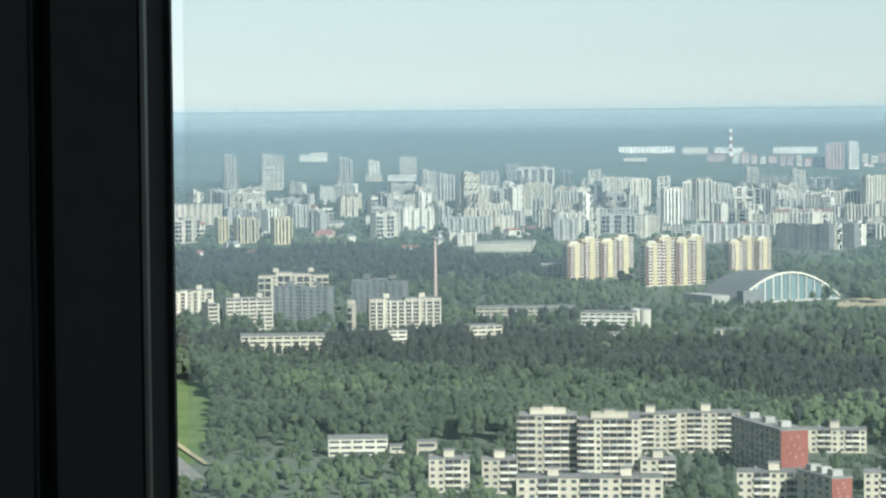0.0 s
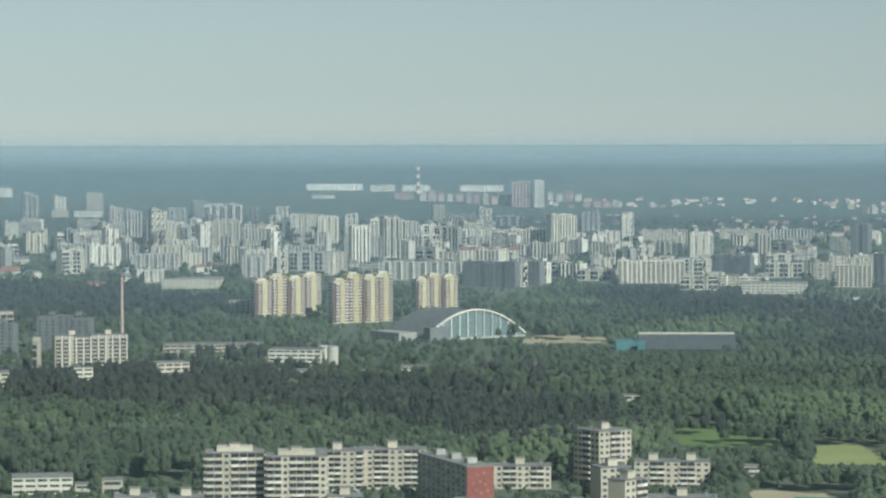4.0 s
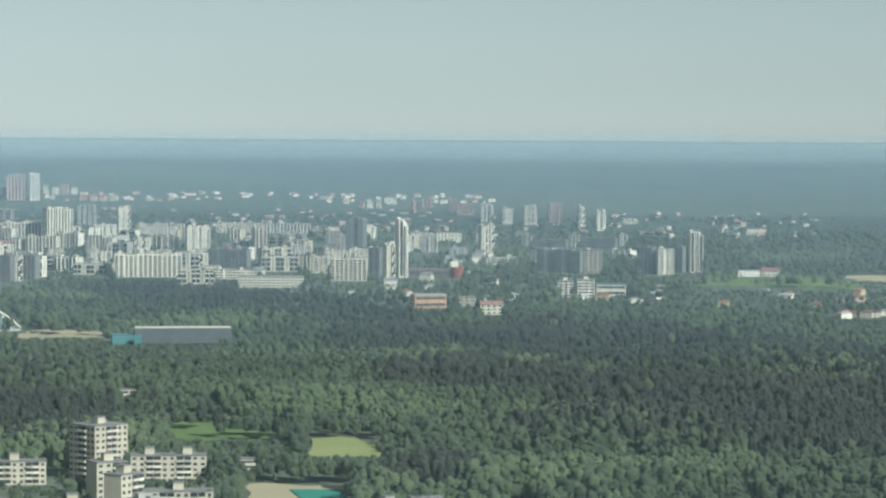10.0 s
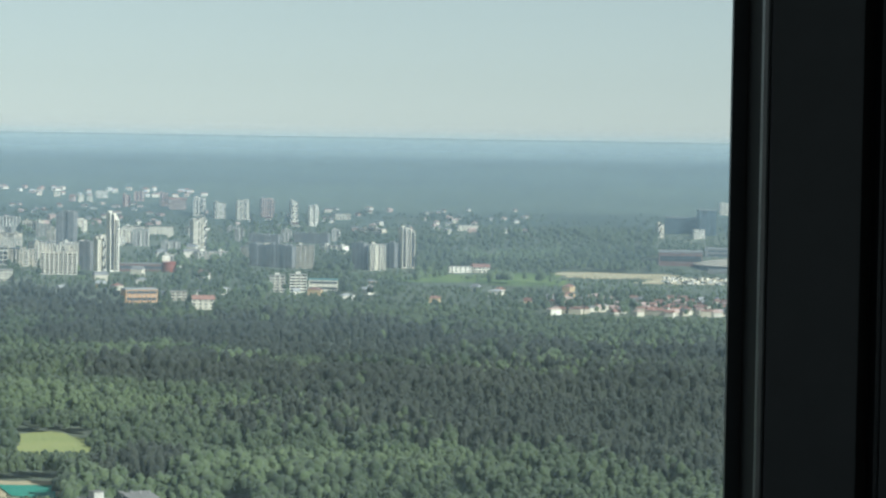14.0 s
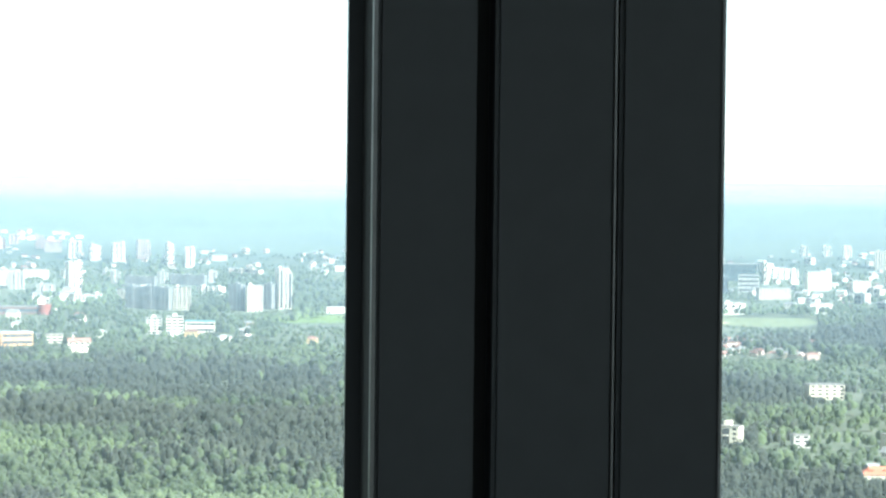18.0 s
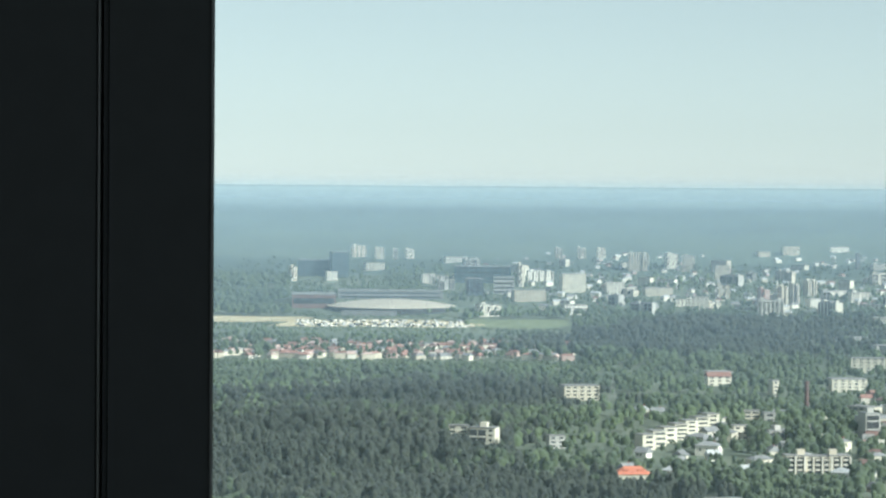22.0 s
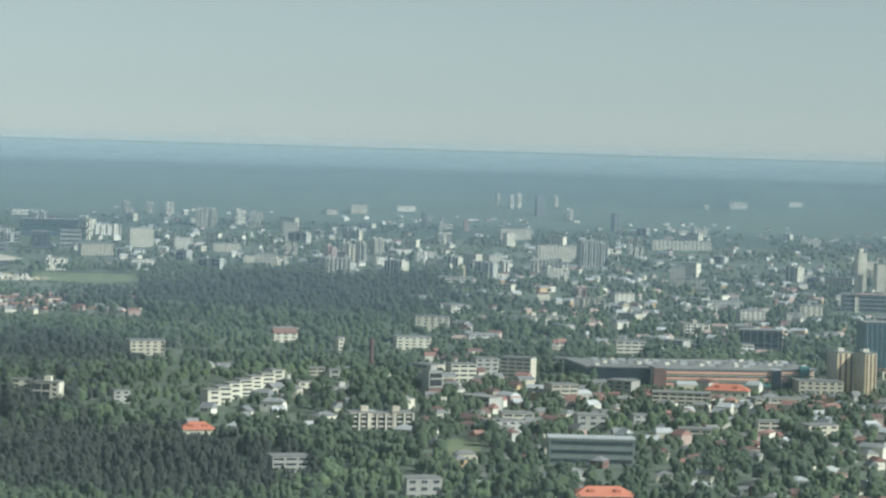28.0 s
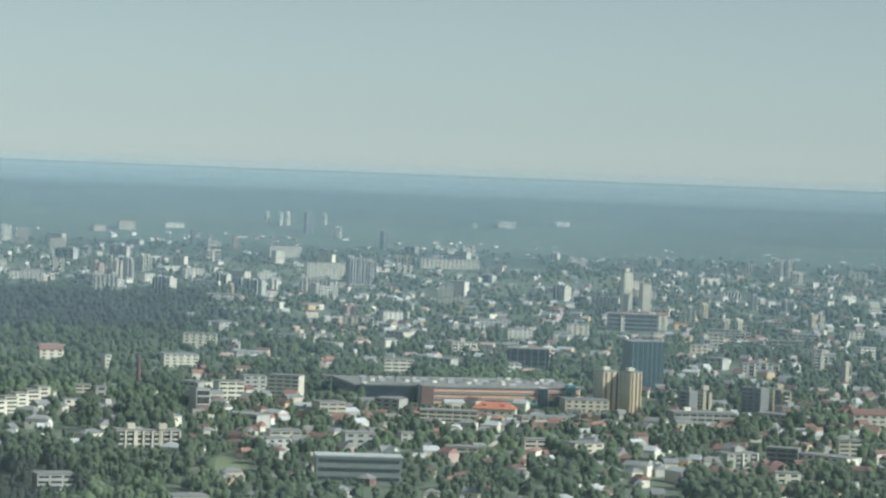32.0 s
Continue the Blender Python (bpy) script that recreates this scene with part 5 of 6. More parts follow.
district(280, 38.2, 53, 1330, 1960, ("panel", "cream", "grey", "ochre", "brown", "white"), ("slate", "brown", "tile", "brown", "tin", "slate", "roof", "roof", "brown"), "house", "garden houses", True, 2.0, 0.85)
district(34, 33.4, 38.2, 1560, 2050, ("white", "cream", "grey"), ("slate", "tin", "slate"), "house", "garden houses", True)
OPEN.extend([(28.4, 4.2, 2598)])
district(230, 24.6, 32.4, 2600, 2760, ("white", "cream", "rose", "panel"), ("tile", "tile", "rose", "slate", "brown"), "terraced_house", "terraced houses by the arena", True, -2.2, 0.85)
district(26, 14.0, 25.0, 2690, 2860, ("white", "cream", "ochre"), ("slate", "tile", "tin"), "house", "houses at the wood's edge", True)
district(430, 38.5, 53.5, 2250, 3080, ("white", "cream", "white", "rose", "ochre"), ("slate", "rose", "tin", "slate", "brown"), "town_house", "old town houses", False, 0.8, 1.0)
district(560, 30.5, 53.5, 3080, 3700, ("white", "white", "cream", "white", "rose"), ("slate", "tin", "slate", "brown"), "town_house", "far town houses", False, 0.5, 1.0)
district(150, 8.0, 24.0, 3420, 3660, ("white", "cream", "rose"), ("rose", "slate", "brown"), "town_house", "houses on the far ridge", False, 1.0, 1.15)
district(75, 8.3, 17.6, 3745, 3835, ("white", "rose", "white", "cream"), ("tile", "rose", "tin"), "town_house", "houses on the far ridge", False, 0.4, 1.35)
district(50, -7.0, 18.0, 2850, 3400, ("white", "cream"), ("slate", "tile"), "town_house", "houses between the panel blocks", False, 1.0, 1.4)


district(170, 38.2, 53.5, 1560, 2250, ("panel", "cream", "white", "rose", "grey"), ("slate", "brown", "tin", "roof", "brown", "tile"), "town_house", "houses among gardens", False, 0.8, 1.0)
for tone in sorted(FAR):
    v, f = [], []
    for pv, pf in FAR[tone]:
        f += [tuple(i + len(v) for i in q) for q in pf]
        v += pv
    tagged(new("far_houses", mesh("far_houses", v, f, M[tone])), f"many small far house {'roofs' if tone in TONES else 'walls'} among trees", "houses", kind="stuff")


def infill(count, a0, a1, r0, r1, styles, wide, high):
    made = tries = 0
    while made < count and tries < count * 12:
        tries += 1
        az, r = draw.uniform(a0, a1), draw.uniform(r0, r1)
        p = spot(az, r)
        k = scale_at(r)
        w = draw.uniform(*wide) * k
        if not clear_of(p.x, p.y, w * 0.3):
            continue
        style = draw.choice(styles)
        block(style, round(az, 2), round(r), w, (14 if style[0] != "t" else 15) * k, draw.uniform(*high) * k, draw.choice((-38, -26, 0, 24, 34)), False)
        made += 1


infill(70, -7.5, 8, 3060, 3520, ("slab_w", "slab_g", "slab_w", "slab_b"), (24, 60), (22, 34))
infill(30, -7.5, 8, 3100, 3480, ("tower_w", "tower_g", "tower_w"), (15, 22), (32, 46))
infill(46, 6, 15, 3040, 3420, ("slab_w", "slab_g", "slab_w", "slab_b"), (24, 56), (15, 26))
infill(34, -7.5, 12, 3030, 3380, ("low_w", "low_r", "low_w", "slab_w"), (14, 34), (7, 13))
infill(14, 14, 21, 2920, 3400, ("slab_g", "slab_w", "low_w"), (20, 50), (9, 20))
infill(40, 38, 53, 2300, 3050, ("low_w", "low_o", "low_w", "slab_w", "low_g"), (16, 44), (6, 14))
infill(80, 29, 53, 3050, 3600, ("low_w", "low_w", "slab_w", "tower_w", "low_o", "slab_g"), (14, 40), (8, 24))
infill(16, 36.5, 53, 1650, 2150, ("low_w", "low_o", "low_g", "slab_g"), (16, 40), (7, 12))

# ---- cars before the arena ----
lots = {"tin": [], "white": [], "glass_dark": []}
for i in range(300):
    az, r = draw.uniform(26.8, 30.3), 2942 + 12 * draw.randrange(6)
    p = spot(az, r, 0.9)
    lots[draw.choice(("tin", "white", "glass_dark"))].append((p.x, p.y, p.z, 2.2, 3.6, 1.3))
for tone, rows in lots.items():
    tagged(new("parked_cars", boxes("parked_cars", rows, M[tone])), "rows of small parked cars on pale asphalt", "cars", kind="stuff")


# ---- wooded hills before the skyline ----
def hill(az0, az1, r, high, label):
    v, f = [], []
    for i in range(61):
        u = i / 60
        az = az0 + (az1 - az0) * u
        swell = high * math.sin(math.pi * u) ** 2 * (1 + 0.10 * math.sin(9 * u + az0) + 0.05 * math.sin(23 * u))
        for q in range(13):
            s = q / 12
            v.append(spot(az, r - 220 * math.sin(math.pi * u) ** 0.5 + (220 * math.sin(math.pi * u) ** 0.5 + 60) * s, swell * math.sin(math.pi * s * 0.8) ** 1.4 - 0.6))
    for i in range(60):
        for q in range(12):
            f.append((13 * i + q, 13 * i + 13 + q, 13 * i + 14 + q, 13 * i + 1 + q))
    me = mesh("hill", v, f, M["hill"])
    for p in me.polygons:
        p.use_smooth = True
    tagged(new("hill", me), label, "hill", kind="structure")


hill(-14.0, 14.5, 4085, 7, "low dark wooded ridge before the skyline")
hill(7.0, 34.0, 4075, 8, "low dark wooded ridge before the skyline")
hill(26.0, 44.0, 4090, 6, "low dark wooded ridge before the skyline")
hill(38.0, 47.6, 4050, 21, "long low dark wooded hill before the skyline")
hill(45.0, 62, 4010, 25, "wooded hill rising behind the town")


# ---- trees ----
# bearing range, distance range, share of pine, metres between trees
WOODS = (
    (-9.5, 9.5, 1400, 1700, 0.5, 7.2), (-9.5, 9.5, 1700, 2010, 0.5, 7.2), (9.5, 31, 1150, 1720, 0.45, 7.2), (9.5, 31, 1720, 2050, 0.45, 7.2), (8, 31.5, 2050, 2560, 0.45, 8.5),
    (-9.5, 8, 1080, 1400, 0.1, 10.5), (-9.5, 3, 2480, 3000, 0.6, 8.5), (9, 13, 2420, 2950, 0.6, 8.5), (3, 9, 2050, 2700, 0.2, 13.0),
    (31.5, 39, 2560, 3080, 0.5, 8.0), (28, 36.3, 1150, 1560, 0.75, 7.5), (31, 36, 1560, 2000, 0.1, 11.0), (31.5, 40, 2000, 2560, 0.15, 11.0),
    (36.3, 53, 1250, 1500, 0.3, 10.4), (36, 53, 1500, 2100, 0.3, 10.8), (3, 18, 2560, 2900, 0.2, 11.0), (-9.5, 53, 3450, 3600, 0.5, 12.5), (40, 53, 2100, 2900, 0.05, 10.6), (38, 53, 2900, 3450, 0.1, 11.0), (40.0, 46.2, 2130, 2410, 0.1, 8.5),
    (-9.5, 18, 2900, 3450, 0.25, 11.0), (18, 31, 2560, 2900, 0.25, 11.0), (18, 31, 2900, 3460, 0.25, 8.8), (31, 38, 3080, 3450, 0.2, 10.0), (-9.5, 3, 2010, 2480, 0.15, 12.0),
)


# stands of dark pine: bearing, distance, half width in degrees, half depth, how pure
STANDS = (
    (1.5, 1830, 7.0, 230, 0.22), (7.3, 1660, 2.4, 130, 0.5), (11.4, 2720, 2.2, 250, 0.8), (-3.5, 2720, 6.0, 240, 0.8), (14.2, 2560, 2.2, 190, 0.8),
    (19.5, 2230, 5.2, 190, 0.8), (23.5, 1690, 6.6, 220, 0.8), (27.5, 2010, 4.5, 260, 0.3), (31.5, 1420, 5.0, 160, 0.8), (35.2, 2800, 3.7, 250, 0.8), (17.0, 1880, 1.8, 110, 0.8),
    (16.3, 1330, 1.3, 70, 0.8),
)


def lumpy(rng, shape, level):
    """A crown template: several leafy lobes grown together, with loose sprays of leaves standing off them."""
    bm = bmesh.new()
    bmesh.ops.create_icosphere(bm, subdivisions=1, radius=1.0)
    ball = np.array([p.co for p in bm.verts])
    faces = [tuple(p.index for p in q.verts) for q in bm.faces if q.normal.z > -0.7]
    bm.free()
    v, f = [], []
    lobes = (1, 2, 5)[level]
    for i in range(lobes):
        if i == 0:
            mid, size = np.array([0, 0, -0.12]), (0.86, 0.78, 0.7)[level]
        elif shape == "leaf":
            a, z = 2.4 * i + rng.uniform(-0.5, 0.5), rng.uniform(-0.3, 0.65)
            mid, size = np.array([0.5 * math.cos(a), 0.5 * math.sin(a), z]), rng.uniform(0.34, 0.52)
        else:
            a, z = 2.4 * i + rng.uniform(-0.5, 0.5), -0.4 + 1.1 * i / lobes
            reach = 0.42 * (1 - 0.5 * i / lobes)
            mid, size = np.array([reach * math.cos(a), reach * math.sin(a), z]), rng.uniform(0.30, 0.46)
        stretch = np.array([1, 1, 1]) if shape == "leaf" else np.array([0.95, 0.95, 1.05])
        n = len(v)
        v += list(ball * size * stretch * (1 + rng.normal(0, 0.10, (12, 1))) + mid)
        f += [tuple(k + n for k in q) for q in faces]
    for i in range((6, 5, 8)[level]):
        z, a = rng.uniform(-0.5, 1.0), rng.uniform(0, 2 * math.pi)
        wide = math.sqrt(max(1 - z * z, 0.06)) if shape == "leaf" else max(0.2, 0.72 - 0.45 * z)
        out = np.array([math.cos(a) * wide, math.sin(a) * wide, z])
        mid = out * rng.uniform(0.84, 0.98)
        out = out + np.array([0, 0, 0.3]) + rng.normal(0, 0.12, 3)
        out /= np.linalg.norm(out)
        side = np.cross(out, rng.normal(0, 1, 3))
        side /= np.linalg.norm(side)
        up = np.cross(out, side)
        size = rng.uniform(0.2, 0.34)
        n = len(v)
        for q in range(3):
            turn = 2 * math.pi * q / 3 + rng.uniform(-0.4, 0.4)
            v.append(mid + (side * math.cos(turn) + up * math.sin(turn)) * size * rng.uniform(0.7, 1.25))
        f.append((n, n + 1, n + 2))
    return np.array(v), np.array(f)


def wood_mesh(name, at, high, wide, shape, level, rng, material):
    forms = [lumpy(rng, shape, level) for _ in range(8)]
    pick = rng.integers(0, 8, len(at))
    vs, fs, start = [], [], 0
    for q, (v, f) in enumerate(forms):
        s = pick == q
        c = int(s.sum())
        if not c:
            continue
        a = rng.uniform(0, 2 * math.pi, c)
        ca, sa = np.cos(a)[:, None], np.sin(a)[:, None]
        x, y, z = v[:, 0][None], v[:, 1][None], v[:, 2][None]
        w, h = wide[s][:, None], high[s][:, None]
        p = np.stack([(x * ca - y * sa) * w + at[s, 0:1], (x * sa + y * ca) * w + at[s, 1:2], at[s, 2:3] + h * (0.55 + 0.45 * z)], -1)
        fs.append((f[None] + (np.arange(c) * len(v))[:, None, None]).reshape(-1, 3) + start)
        vs.append(p.reshape(-1, 3))
        start += c * len(v)
    v, f = np.concatenate(vs), np.concatenate(fs)
    me = bpy.data.meshes.new(name)
    me.vertices.add(len(v))
    me.vertices.foreach_set("co", v.astype(np.float32).ravel())
    me.loops.add(len(f) * 3)
    me.loops.foreach_set("vertex_index", f.astype(np.int32).ravel())
    me.polygons.add(len(f))
    me.polygons.foreach_set("loop_start", np.arange(len(f), dtype=np.int32) * 3)
    me.polygons.foreach_set("use_smooth", np.ones(len(f), bool))
    me.update(calc_edges=True)
    me.materials.append(material)
    return new(name, me)


rng = np.random.default_rng(4)
foot = np.array(FOOT)
for a0, a1, r0, r1, pines, gap in WOODS:
    count = int(0.5 * radians(a1 - a0) * (r1 * r1 - r0 * r0) / (gap * gap))
    az = rng.uniform(a0 - 0.2, a1 + 0.2, count) + rng.normal(0, 0.35, count)
    r = np.sqrt(rng.uniform(r0 * r0, r1 * r1, count)) + rng.normal(0, 12, count)
    x, y = r * np.sin(np.radians(az)), r * np.cos(np.radians(az))
    keep = np.ones(count, bool)
    for ca, cr, ha, hr in CLEAR:
        inside = ((az - ca) / ha) ** 4 + ((r - cr) / hr) ** 4 < 1.0
        keep &= ~inside | ((ca, cr) in SHRUBBY) & (np.sin(x / 14 + 2 * np.sin(y / 17)) + np.sin(y / 12) > 0.35)
    for i in range(0, len(foot), 64):
        b = foot[i:i + 64]
        keep &= ~(((x[:, None] - b[:, 0]) ** 2 + (y[:, None] - b[:, 1]) ** 2) < (b[:, 2] * 0.8) ** 2).any(1)
    if gap > 9.5:
        keep &= np.sin(x / 31 + 2 * np.sin(y / 47)) + np.sin(y / 29 + 2 * np.sin(x / 53)) > -1.25
    az, r, x, y = az[keep], r[keep], x[keep], y[keep]
    k = np.where(r < 2200, 1.0, np.clip(r * (4400 - r) / 29333.3 / DECK, 0.2, 1))
    wave = np.sin(x / 90 + 1.7 * np.sin(y / 140)) + np.sin(y / 70 + 1.3 * np.sin(x / 75))
    stand = np.full(len(x), -1.4 + 0.9 * pines)
    for ca, cr, ha, hr, pure in STANDS:
        stand = np.maximum(stand, pure - pure * (((az - ca) / ha) ** 2 + ((r - cr) / hr) ** 2))
    is_pine = stand + 0.22 * wave + rng.normal(0, 0.16, len(x)) > 0
    birch = ~is_pine & (np.sin(x / 61 + 2.1 * np.sin(y / 83)) + np.sin(y / 57 + 1.9 * np.sin(x / 97)) + rng.normal(0, 0.5, len(x)) > 1.05)
    tall = (rng.uniform(10, 17, len(x)) if gap < 10 else rng.uniform(7, 14.5, len(x))) * k
    tall = tall * (0.95 + 0.16 * np.sin(x / 43 + 1.4 * np.sin(y / 71)) + 0.12 * np.sin(y / 37))
    room = np.full(len(r), 99.0)
    for ca, ha, near in OPEN:
        ahead = near - r
        s = (np.abs(az - ca) < ha) & (ahead > -3) & (ahead < 260)
        room[s] = np.minimum(room[s], np.maximum(ahead[s], 0) * max(DECK - float(lie(near)), 1) / near + 2.5)
    tall = np.minimum(tall, room * rng.uniform(0.8, 1.1, len(r)))
    at = np.stack([x, y, lie(r)], 1)
    level = 2 if r1 < 1750 and gap < 12 else 0 if r0 >= 2900 else 1
    for pick, shape, mat, word in ((is_pine, "pine", "pine", "dark pine trees"), (~is_pine & ~birch, "leaf", "leaf", "green broad-leaved trees"),
                                    (birch, "leaf", "light", "pale green birch trees")):
        if pick.sum() < 3:
            continue
        wide = (tall * rng.uniform(0.24, 0.34, len(x)) if shape == "pine" else tall * rng.uniform(0.25, 0.40, len(x)))[pick]
        ob = wood_mesh("wood" if gap < 10 else "scattered_trees", at[pick], tall[pick] * (1.12 if shape == "pine" else 1.0), wide, shape, level, rng, M[mat])
        tagged(ob, ("dense wood of " if gap < 10 else "scattered ") + word + " between the houses", "trees", kind="stuff")


# ---- far canopy: the closed tops of the woods on the slope to the skyline ----
def canopy(az0, az1, r0, r1, across, along, high):
    own = np.random.default_rng(9)
    n = int(radians(az1 - az0) * (r0 + r1) / 2 / across)
    m = int((r1 - r0) / along)
    az = np.radians(np.linspace(az0, az1, n + 1))[:, None] + own.normal(0, 0.0004, (n + 1, m + 1))
    r = np.linspace(r0, r1, m + 1)[None, :] + own.normal(0, along * 0.25, (n + 1, m + 1))
    k = np.clip(r * (4400 - r) / 29333.3 / DECK, 0.05, 1)
    x, y = r * np.sin(az), r * np.cos(az)
    mass = np.sin(x / 83 + 1.9 * np.sin(y / 127)) + np.sin(y / 61 + 1.6 * np.sin(x / 149))
    z = lie(r) + high * k * np.clip((r - 3470) / 80, 0, 1) * (0.4 + 0.35 * own.uniform(0, 1, r.shape) + 0.3 * mass)
    v = np.stack([x, y, z], -1).reshape(-1, 3)
    i, j = np.meshgrid(np.arange(n), np.arange(m), indexing="ij")
    q = (i * (m + 1) + j).ravel()
    f = np.stack([q, q + m + 1, q + m + 2, q + 1], 1)
    me = bpy.data.meshes.new("far_woods")
    me.vertices.add(len(v))
    me.vertices.foreach_set("co", v.astype(np.float32).ravel())
    me.loops.add(len(f) * 4)
    me.loops.foreach_set("vertex_index", f.astype(np.int32).ravel())
    me.polygons.add(len(f))
    me.polygons.foreach_set("loop_start", np.arange(len(f), dtype=np.int32) * 4)
    me.polygons.foreach_set("use_smooth", np.ones(len(f), bool))
    me.update(calc_edges=True)
    me.materials.append(M["far"])
    tagged(new("far_woods", me), "hazy blue-green tree tops of the far woods", "trees", kind="stuff")


canopy(-12, 58, 3480, 4200, 6.0, 10.0, 5.0)


# ---- single trees between the near blocks ----
def limb(p, q, r0, r1):
    p, q = Vector(p), Vector(q)
    turn = (q - p).to_track_quat("Z", "Y").to_matrix()
    v = []
    for c, rad in ((p, r0), (q, r1)):
        v += [c + turn @ Vector((rad * math.cos(a * math.pi / 3), rad * math.sin(a * math.pi / 3), 0)) for a in range(6)]
    return v, [(a, (a + 1) % 6, 6 + (a + 1) % 6, 6 + a) for a in range(6)]


def joined(name, pieces, material):
    v, f = [], []
    for pv, pf in pieces:
        f += [tuple(i + len(v) for i in q) for q in pf]
        v += list(pv)
    return mesh(name, v, f, material)


def tree(seed, tall, spread, mat):
    own = np.random.default_rng(seed)
    wood = [limb((0, 0, -0.5), (0.1, 0, tall * 0.35), 0.32, 0.22), limb((0.1, 0, tall * 0.35), (0, 0.2, tall * 0.8), 0.22, 0.06)]
    tips = []
    for i in range(7):
        a = i * 2.4 + own.uniform(-0.3, 0.3)
        z = tall * own.uniform(0.3, 0.6)
        tip = (spread * 0.7 * math.cos(a), spread * 0.7 * math.sin(a), z + tall * own.uniform(0.1, 0.3))
        wood.append(limb((0, 0, z), tip, 0.13, 0.04))
        tips.append(tip)
    clumps = []
    for i in range(46):
        base = np.array(tips[i % 7]) * own.uniform(0.35, 1.15) if i < 34 else np.array([0, 0, tall * 0.72])
        mid = base + own.normal(0, spread * 0.24, 3)
        mid[2] = min(max(mid[2], tall * 0.22), tall)
        v, f = lumpy(own, "leaf", 1)
        v = v * 0.9
        clumps.append(([tuple(p) for p in v * own.uniform(0.13, 0.26) * spread + mid], f.tolist()))
    return joined("trunk", wood, M["bark"]), joined("crown", clumps, M[mat])


KINDS = [tree(31, 13, 4.6, "leaf"), tree(32, 10, 4.0, "leaf"), tree(33, 15, 3.4, "leaf"), tree(34, 8, 3.2, "leaf")]
WORD = ("tall green broad-leaved tree", "round green broad-leaved tree", "slender green tree", "small green tree")
planted = 0
for attempt in range(900):
    az, r = draw.uniform(-1.5, 17.5), draw.uniform(1120, 1390)
    p = spot(az, r)
    if planted >= 100 or not clear_of(p.x, p.y, 3.0) or any(((az - c[0]) / c[2]) ** 2 + ((r - c[1]) / c[3]) ** 2 < 1.1 for c in CLEAR):
        continue
    q = draw.randrange(4)
    cap = min([99.0] + [max(near - r, 0) * DECK / near + 4 for ca, ha, near in OPEN if abs(az - ca) < ha and -3 < near - r < 120])
    if cap < 5:
        continue
    size = min(1.0, cap / (13, 10, 15, 8)[q]) * draw.uniform(0.85, 1.15)
    ob = thing("tree", p, draw.uniform(0, 6), WORD[q] + " beside a block of flats", "tree", "trees between the blocks")
    ob.scale = (size, size, size)
    part("trunk", KINDS[q][0], ob)
    part("crown", KINDS[q][1], ob)
    planted += 1

# ---- viewing deck of the tower: mullions, wall and shaft ----
NEAR = 1.2


def deck(u, n, z):
    return ALONG * u + OUT * n + Vector((0, 0, DECK + z))


def bar(name, parent, u0, u1, n0, n1, z0, z1, material, label="", bevel=0.0):
    bm = bmesh.new()
    bmesh.ops.create_cube(bm, size=1)
    bmesh.ops.transform(bm, matrix=Matrix.Translation(((u0 + u1) / 2, (n0 + n1) / 2, (z0 + z1) / 2)) @ Matrix.Diagonal((u1 - u0, n1 - n0, z1 - z0, 1)), verts=bm.verts)
    if bevel:
        bmesh.ops.bevel(bm, geom=[e for e in bm.edges if abs((e.verts[0].co - e.verts[1].co).z) > 0.1], offset=bevel, segments=2, affect="EDGES")
    me = bpy.data.meshes.new(name)
    bm.to_mesh(me)
    bm.free()
    me.materials.append(material)
    return part(name, me, parent, (0, 0, 0), 0, label)


def mullion(edge, flip, label, lip):
    """A dark window post: edge is where its open side begins, flip -1 mirrors it."""
    post = thing("window_mullion", deck(edge, NEAR, 0), radians(-FACE), label, "window post", "window posts")
    s = flip

    def strip(name, a, b, n0, n1, material, text="", bevel=0.0):
        lo, hi = sorted((s * a, s * b))
        bar(name, post, lo, hi, n0, n1, -1.4, 1.2, material, text, bevel)
    strip("outer_frame", -lip, 0.012, 0.028, 0.031, M["steel"], "black outer glazing frame")
    strip("bead", 0.000, 0.0018, -0.001, 0.003, M["bead"], "thin bright strip, metal bead and edge highlight")
    strip("seal", 0.0002, 0.0025, 0.003, 0.028, M["gasket"], "black rubber seal")
    strip("inner_rail", 0.0025, 0.046, 0.001, 0.028, M["steel"], "", 0.0015)
    strip("groove", 0.046, 0.0535, 0.012, 0.028, M["gasket"], "black recessed groove")
    strip("cover_plate", 0.0535, 0.1075, -0.002, 0.028, M["steel"], "", 0.002)
    strip("edge_bead", 0.1065, 0.1074, -0.0028, 0.01, M["bead"], "thin bright strip, metal bead and edge highlight")
    strip("joint", 0.1075, 0.1096, 0.005, 0.028, M["gasket"], "thin dark joint")
    strip("side_rail", 0.1096, 0.1562, 0.000, 0.028, M["steel"], "", 0.002)
    strip("edge_bead", 0.1562, 0.1575, 0.001, 0.02, M["bead"], "thin bright strip, metal bead and edge highlight")
    return post


mullion(0.727, 1, "dark grey metal window post with a black groove and thin bead", 0.0065)
mullion(-0.4365, -1, "dark grey metal window post beside the tall glazing", 0.0022)
# translucent film mixed into the pane lays an even haze over the view
hazed = bpy.data.materials.new("haze_film_glass")
hazed.use_nodes = True
dn, dl = hazed.node_tree.nodes, hazed.node_tree.links
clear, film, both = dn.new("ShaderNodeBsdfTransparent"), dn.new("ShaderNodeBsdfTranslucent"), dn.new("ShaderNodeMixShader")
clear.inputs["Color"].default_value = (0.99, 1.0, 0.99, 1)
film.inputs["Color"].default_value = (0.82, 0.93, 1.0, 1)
pane_coord, spread, amount = dn.new("ShaderNodeTexCoord"), dn.new("ShaderNodeTexNoise"), dn.new("ShaderNodeMapRange")
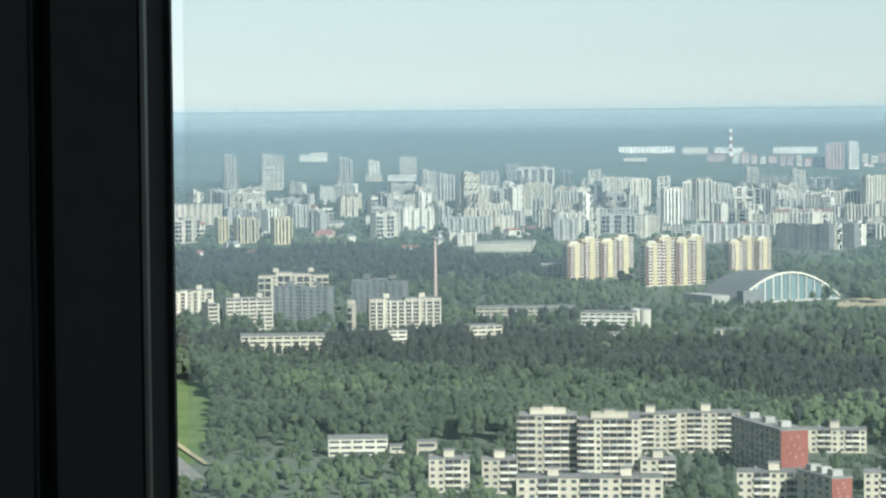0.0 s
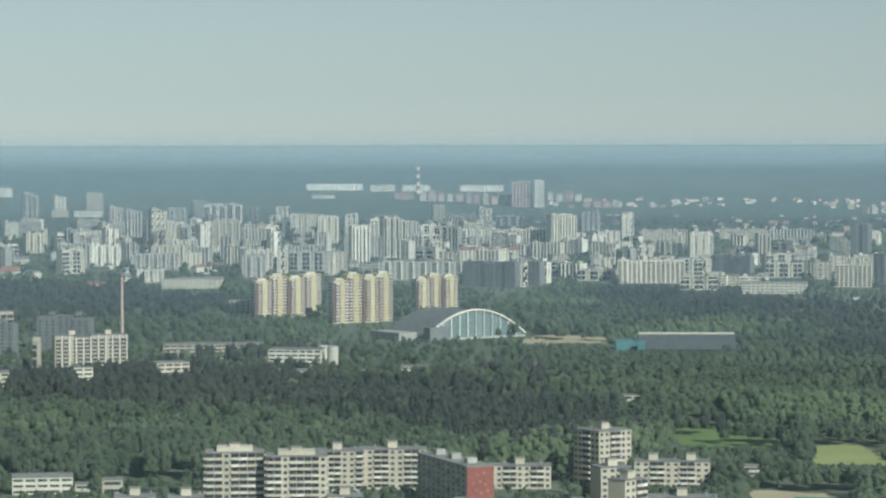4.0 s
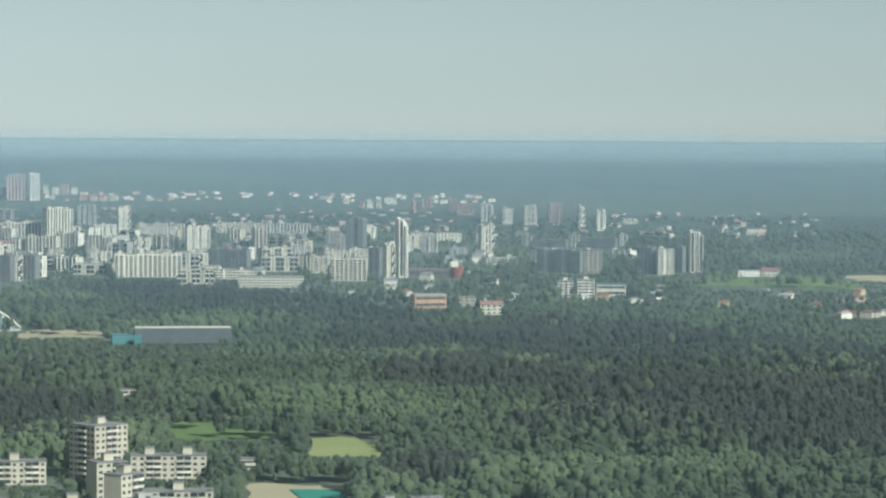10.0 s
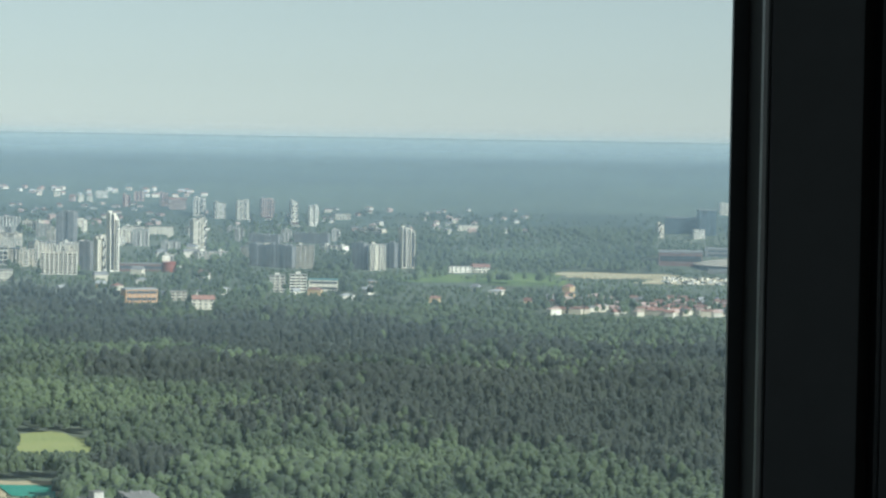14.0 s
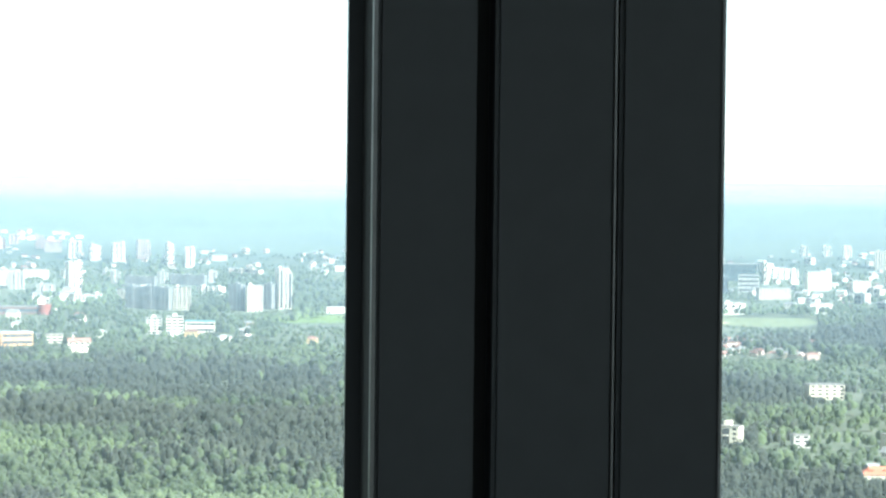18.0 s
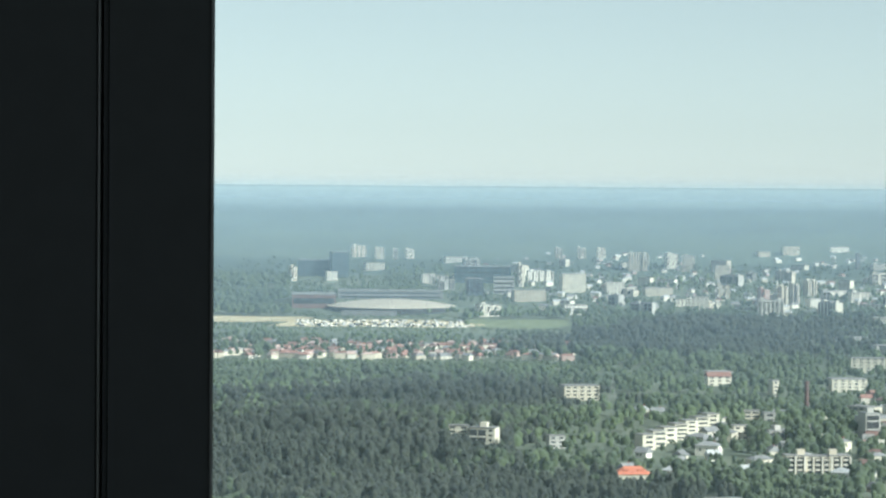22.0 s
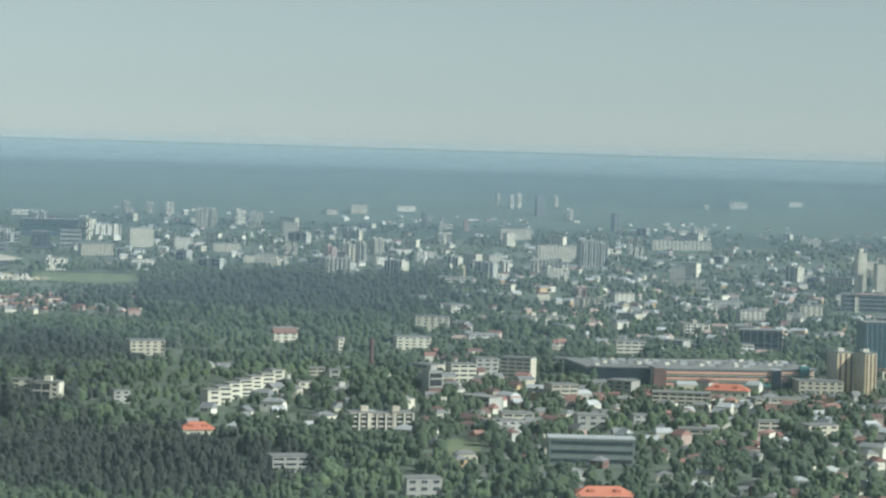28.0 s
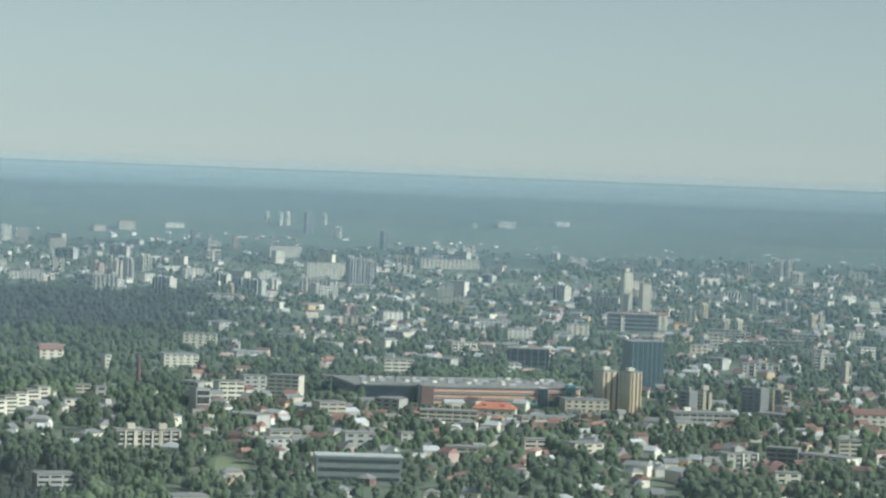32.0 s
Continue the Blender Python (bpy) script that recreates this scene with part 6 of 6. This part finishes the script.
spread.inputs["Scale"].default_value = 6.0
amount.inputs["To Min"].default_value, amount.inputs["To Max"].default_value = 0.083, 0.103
dl.new(pane_coord.outputs["Object"], spread.inputs["Vector"])
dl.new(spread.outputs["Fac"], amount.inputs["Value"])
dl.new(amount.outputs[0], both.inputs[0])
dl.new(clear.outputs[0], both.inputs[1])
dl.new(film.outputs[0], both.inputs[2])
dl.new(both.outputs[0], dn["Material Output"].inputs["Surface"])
window = thing("window_1", deck(0, NEAR, 0), radians(-FACE), "large clear window between dark posts, its glass mixed with a haze film", "window", kind="structure")
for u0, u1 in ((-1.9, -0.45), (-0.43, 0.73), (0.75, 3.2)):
    pane = bar("pane", window, u0, u1, 0.034, 0.040, -0.75, 0.75, hazed)
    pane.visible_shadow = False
shell = thing("wall_window_front", deck(0, 0, 0), radians(-FACE), "dark inner wall of the viewing deck round the window", "wall", kind="structure")
bar("parapet", shell, -3, 4, NEAR, NEAR + 0.2, -1.65, -0.75, M["inner"])
bar("lintel", shell, -3, 4, NEAR, NEAR + 0.2, 0.75, 1.3, M["inner"])
bar("pier", shell, -3, -1.9, NEAR, NEAR + 0.2, -0.75, 0.75, M["inner"])
bar("pier", shell, 3.2, 4, NEAR, NEAR + 0.2, -0.75, 0.75, M["inner"])
back = thing("wall_back", deck(0, 0, 0), radians(-FACE), "dark back wall of the viewing deck with open windows", "wall", kind="structure")
for z0, z1 in ((-1.65, -0.75), (1.0, 1.3)):
    bar("panel", back, -3, 4, -3.2, -3.0, z0, z1, M["inner"])
    bar("panel", back, -3.2, -3, -3.2, NEAR + 0.2, z0, z1, M["inner"])
    bar("panel", back, 4, 4.2, -3.2, NEAR + 0.2, z0, z1, M["inner"])
for u in (-3.2, -1.2, 1.0, 3.0, 4.0):
    bar("post", back, u, u + 0.2, -3.2, -3.0, -0.75, 1.0, M["inner"])
floor = thing("floor", deck(0, 0, 0), radians(-FACE), "dark floor of the viewing deck", "floor", kind="structure")
bar("slab", floor, -3.2, 4.2, -3.2, NEAR + 0.2, -1.85, -1.65, M["inner"])
ceiling = thing("ceiling", deck(0, 0, 0), radians(-FACE), "dark ceiling of the viewing deck", "ceiling", kind="structure")
bar("slab", ceiling, -3.2, 4.2, -3.2, NEAR + 0.2, 1.3, 1.5, M["inner"])
shaft_v, shaft_f = [], []
for i in range(17):
    z = (DECK - 1.85) * i / 16
    rad = 2.2 + 4.5 * (1 - i / 16) ** 3
    for j in range(32):
        a = 2 * math.pi * j / 32
        shaft_v.append((rad * math.cos(a), rad * math.sin(a), z))
for i in range(16):
    for j in range(32):
        q = (j + 1) % 32
        shaft_f.append((i * 32 + j, i * 32 + q, (i + 1) * 32 + q, (i + 1) * 32 + j))
shaft = new("tower_shaft", mesh("tower_shaft", shaft_v, shaft_f, M["concrete"]))
tagged(shaft, "tapering raw concrete shaft under the viewing deck", "tower shaft", kind="structure")
shaft.location = ALONG * 0.5 - OUT * 1.0
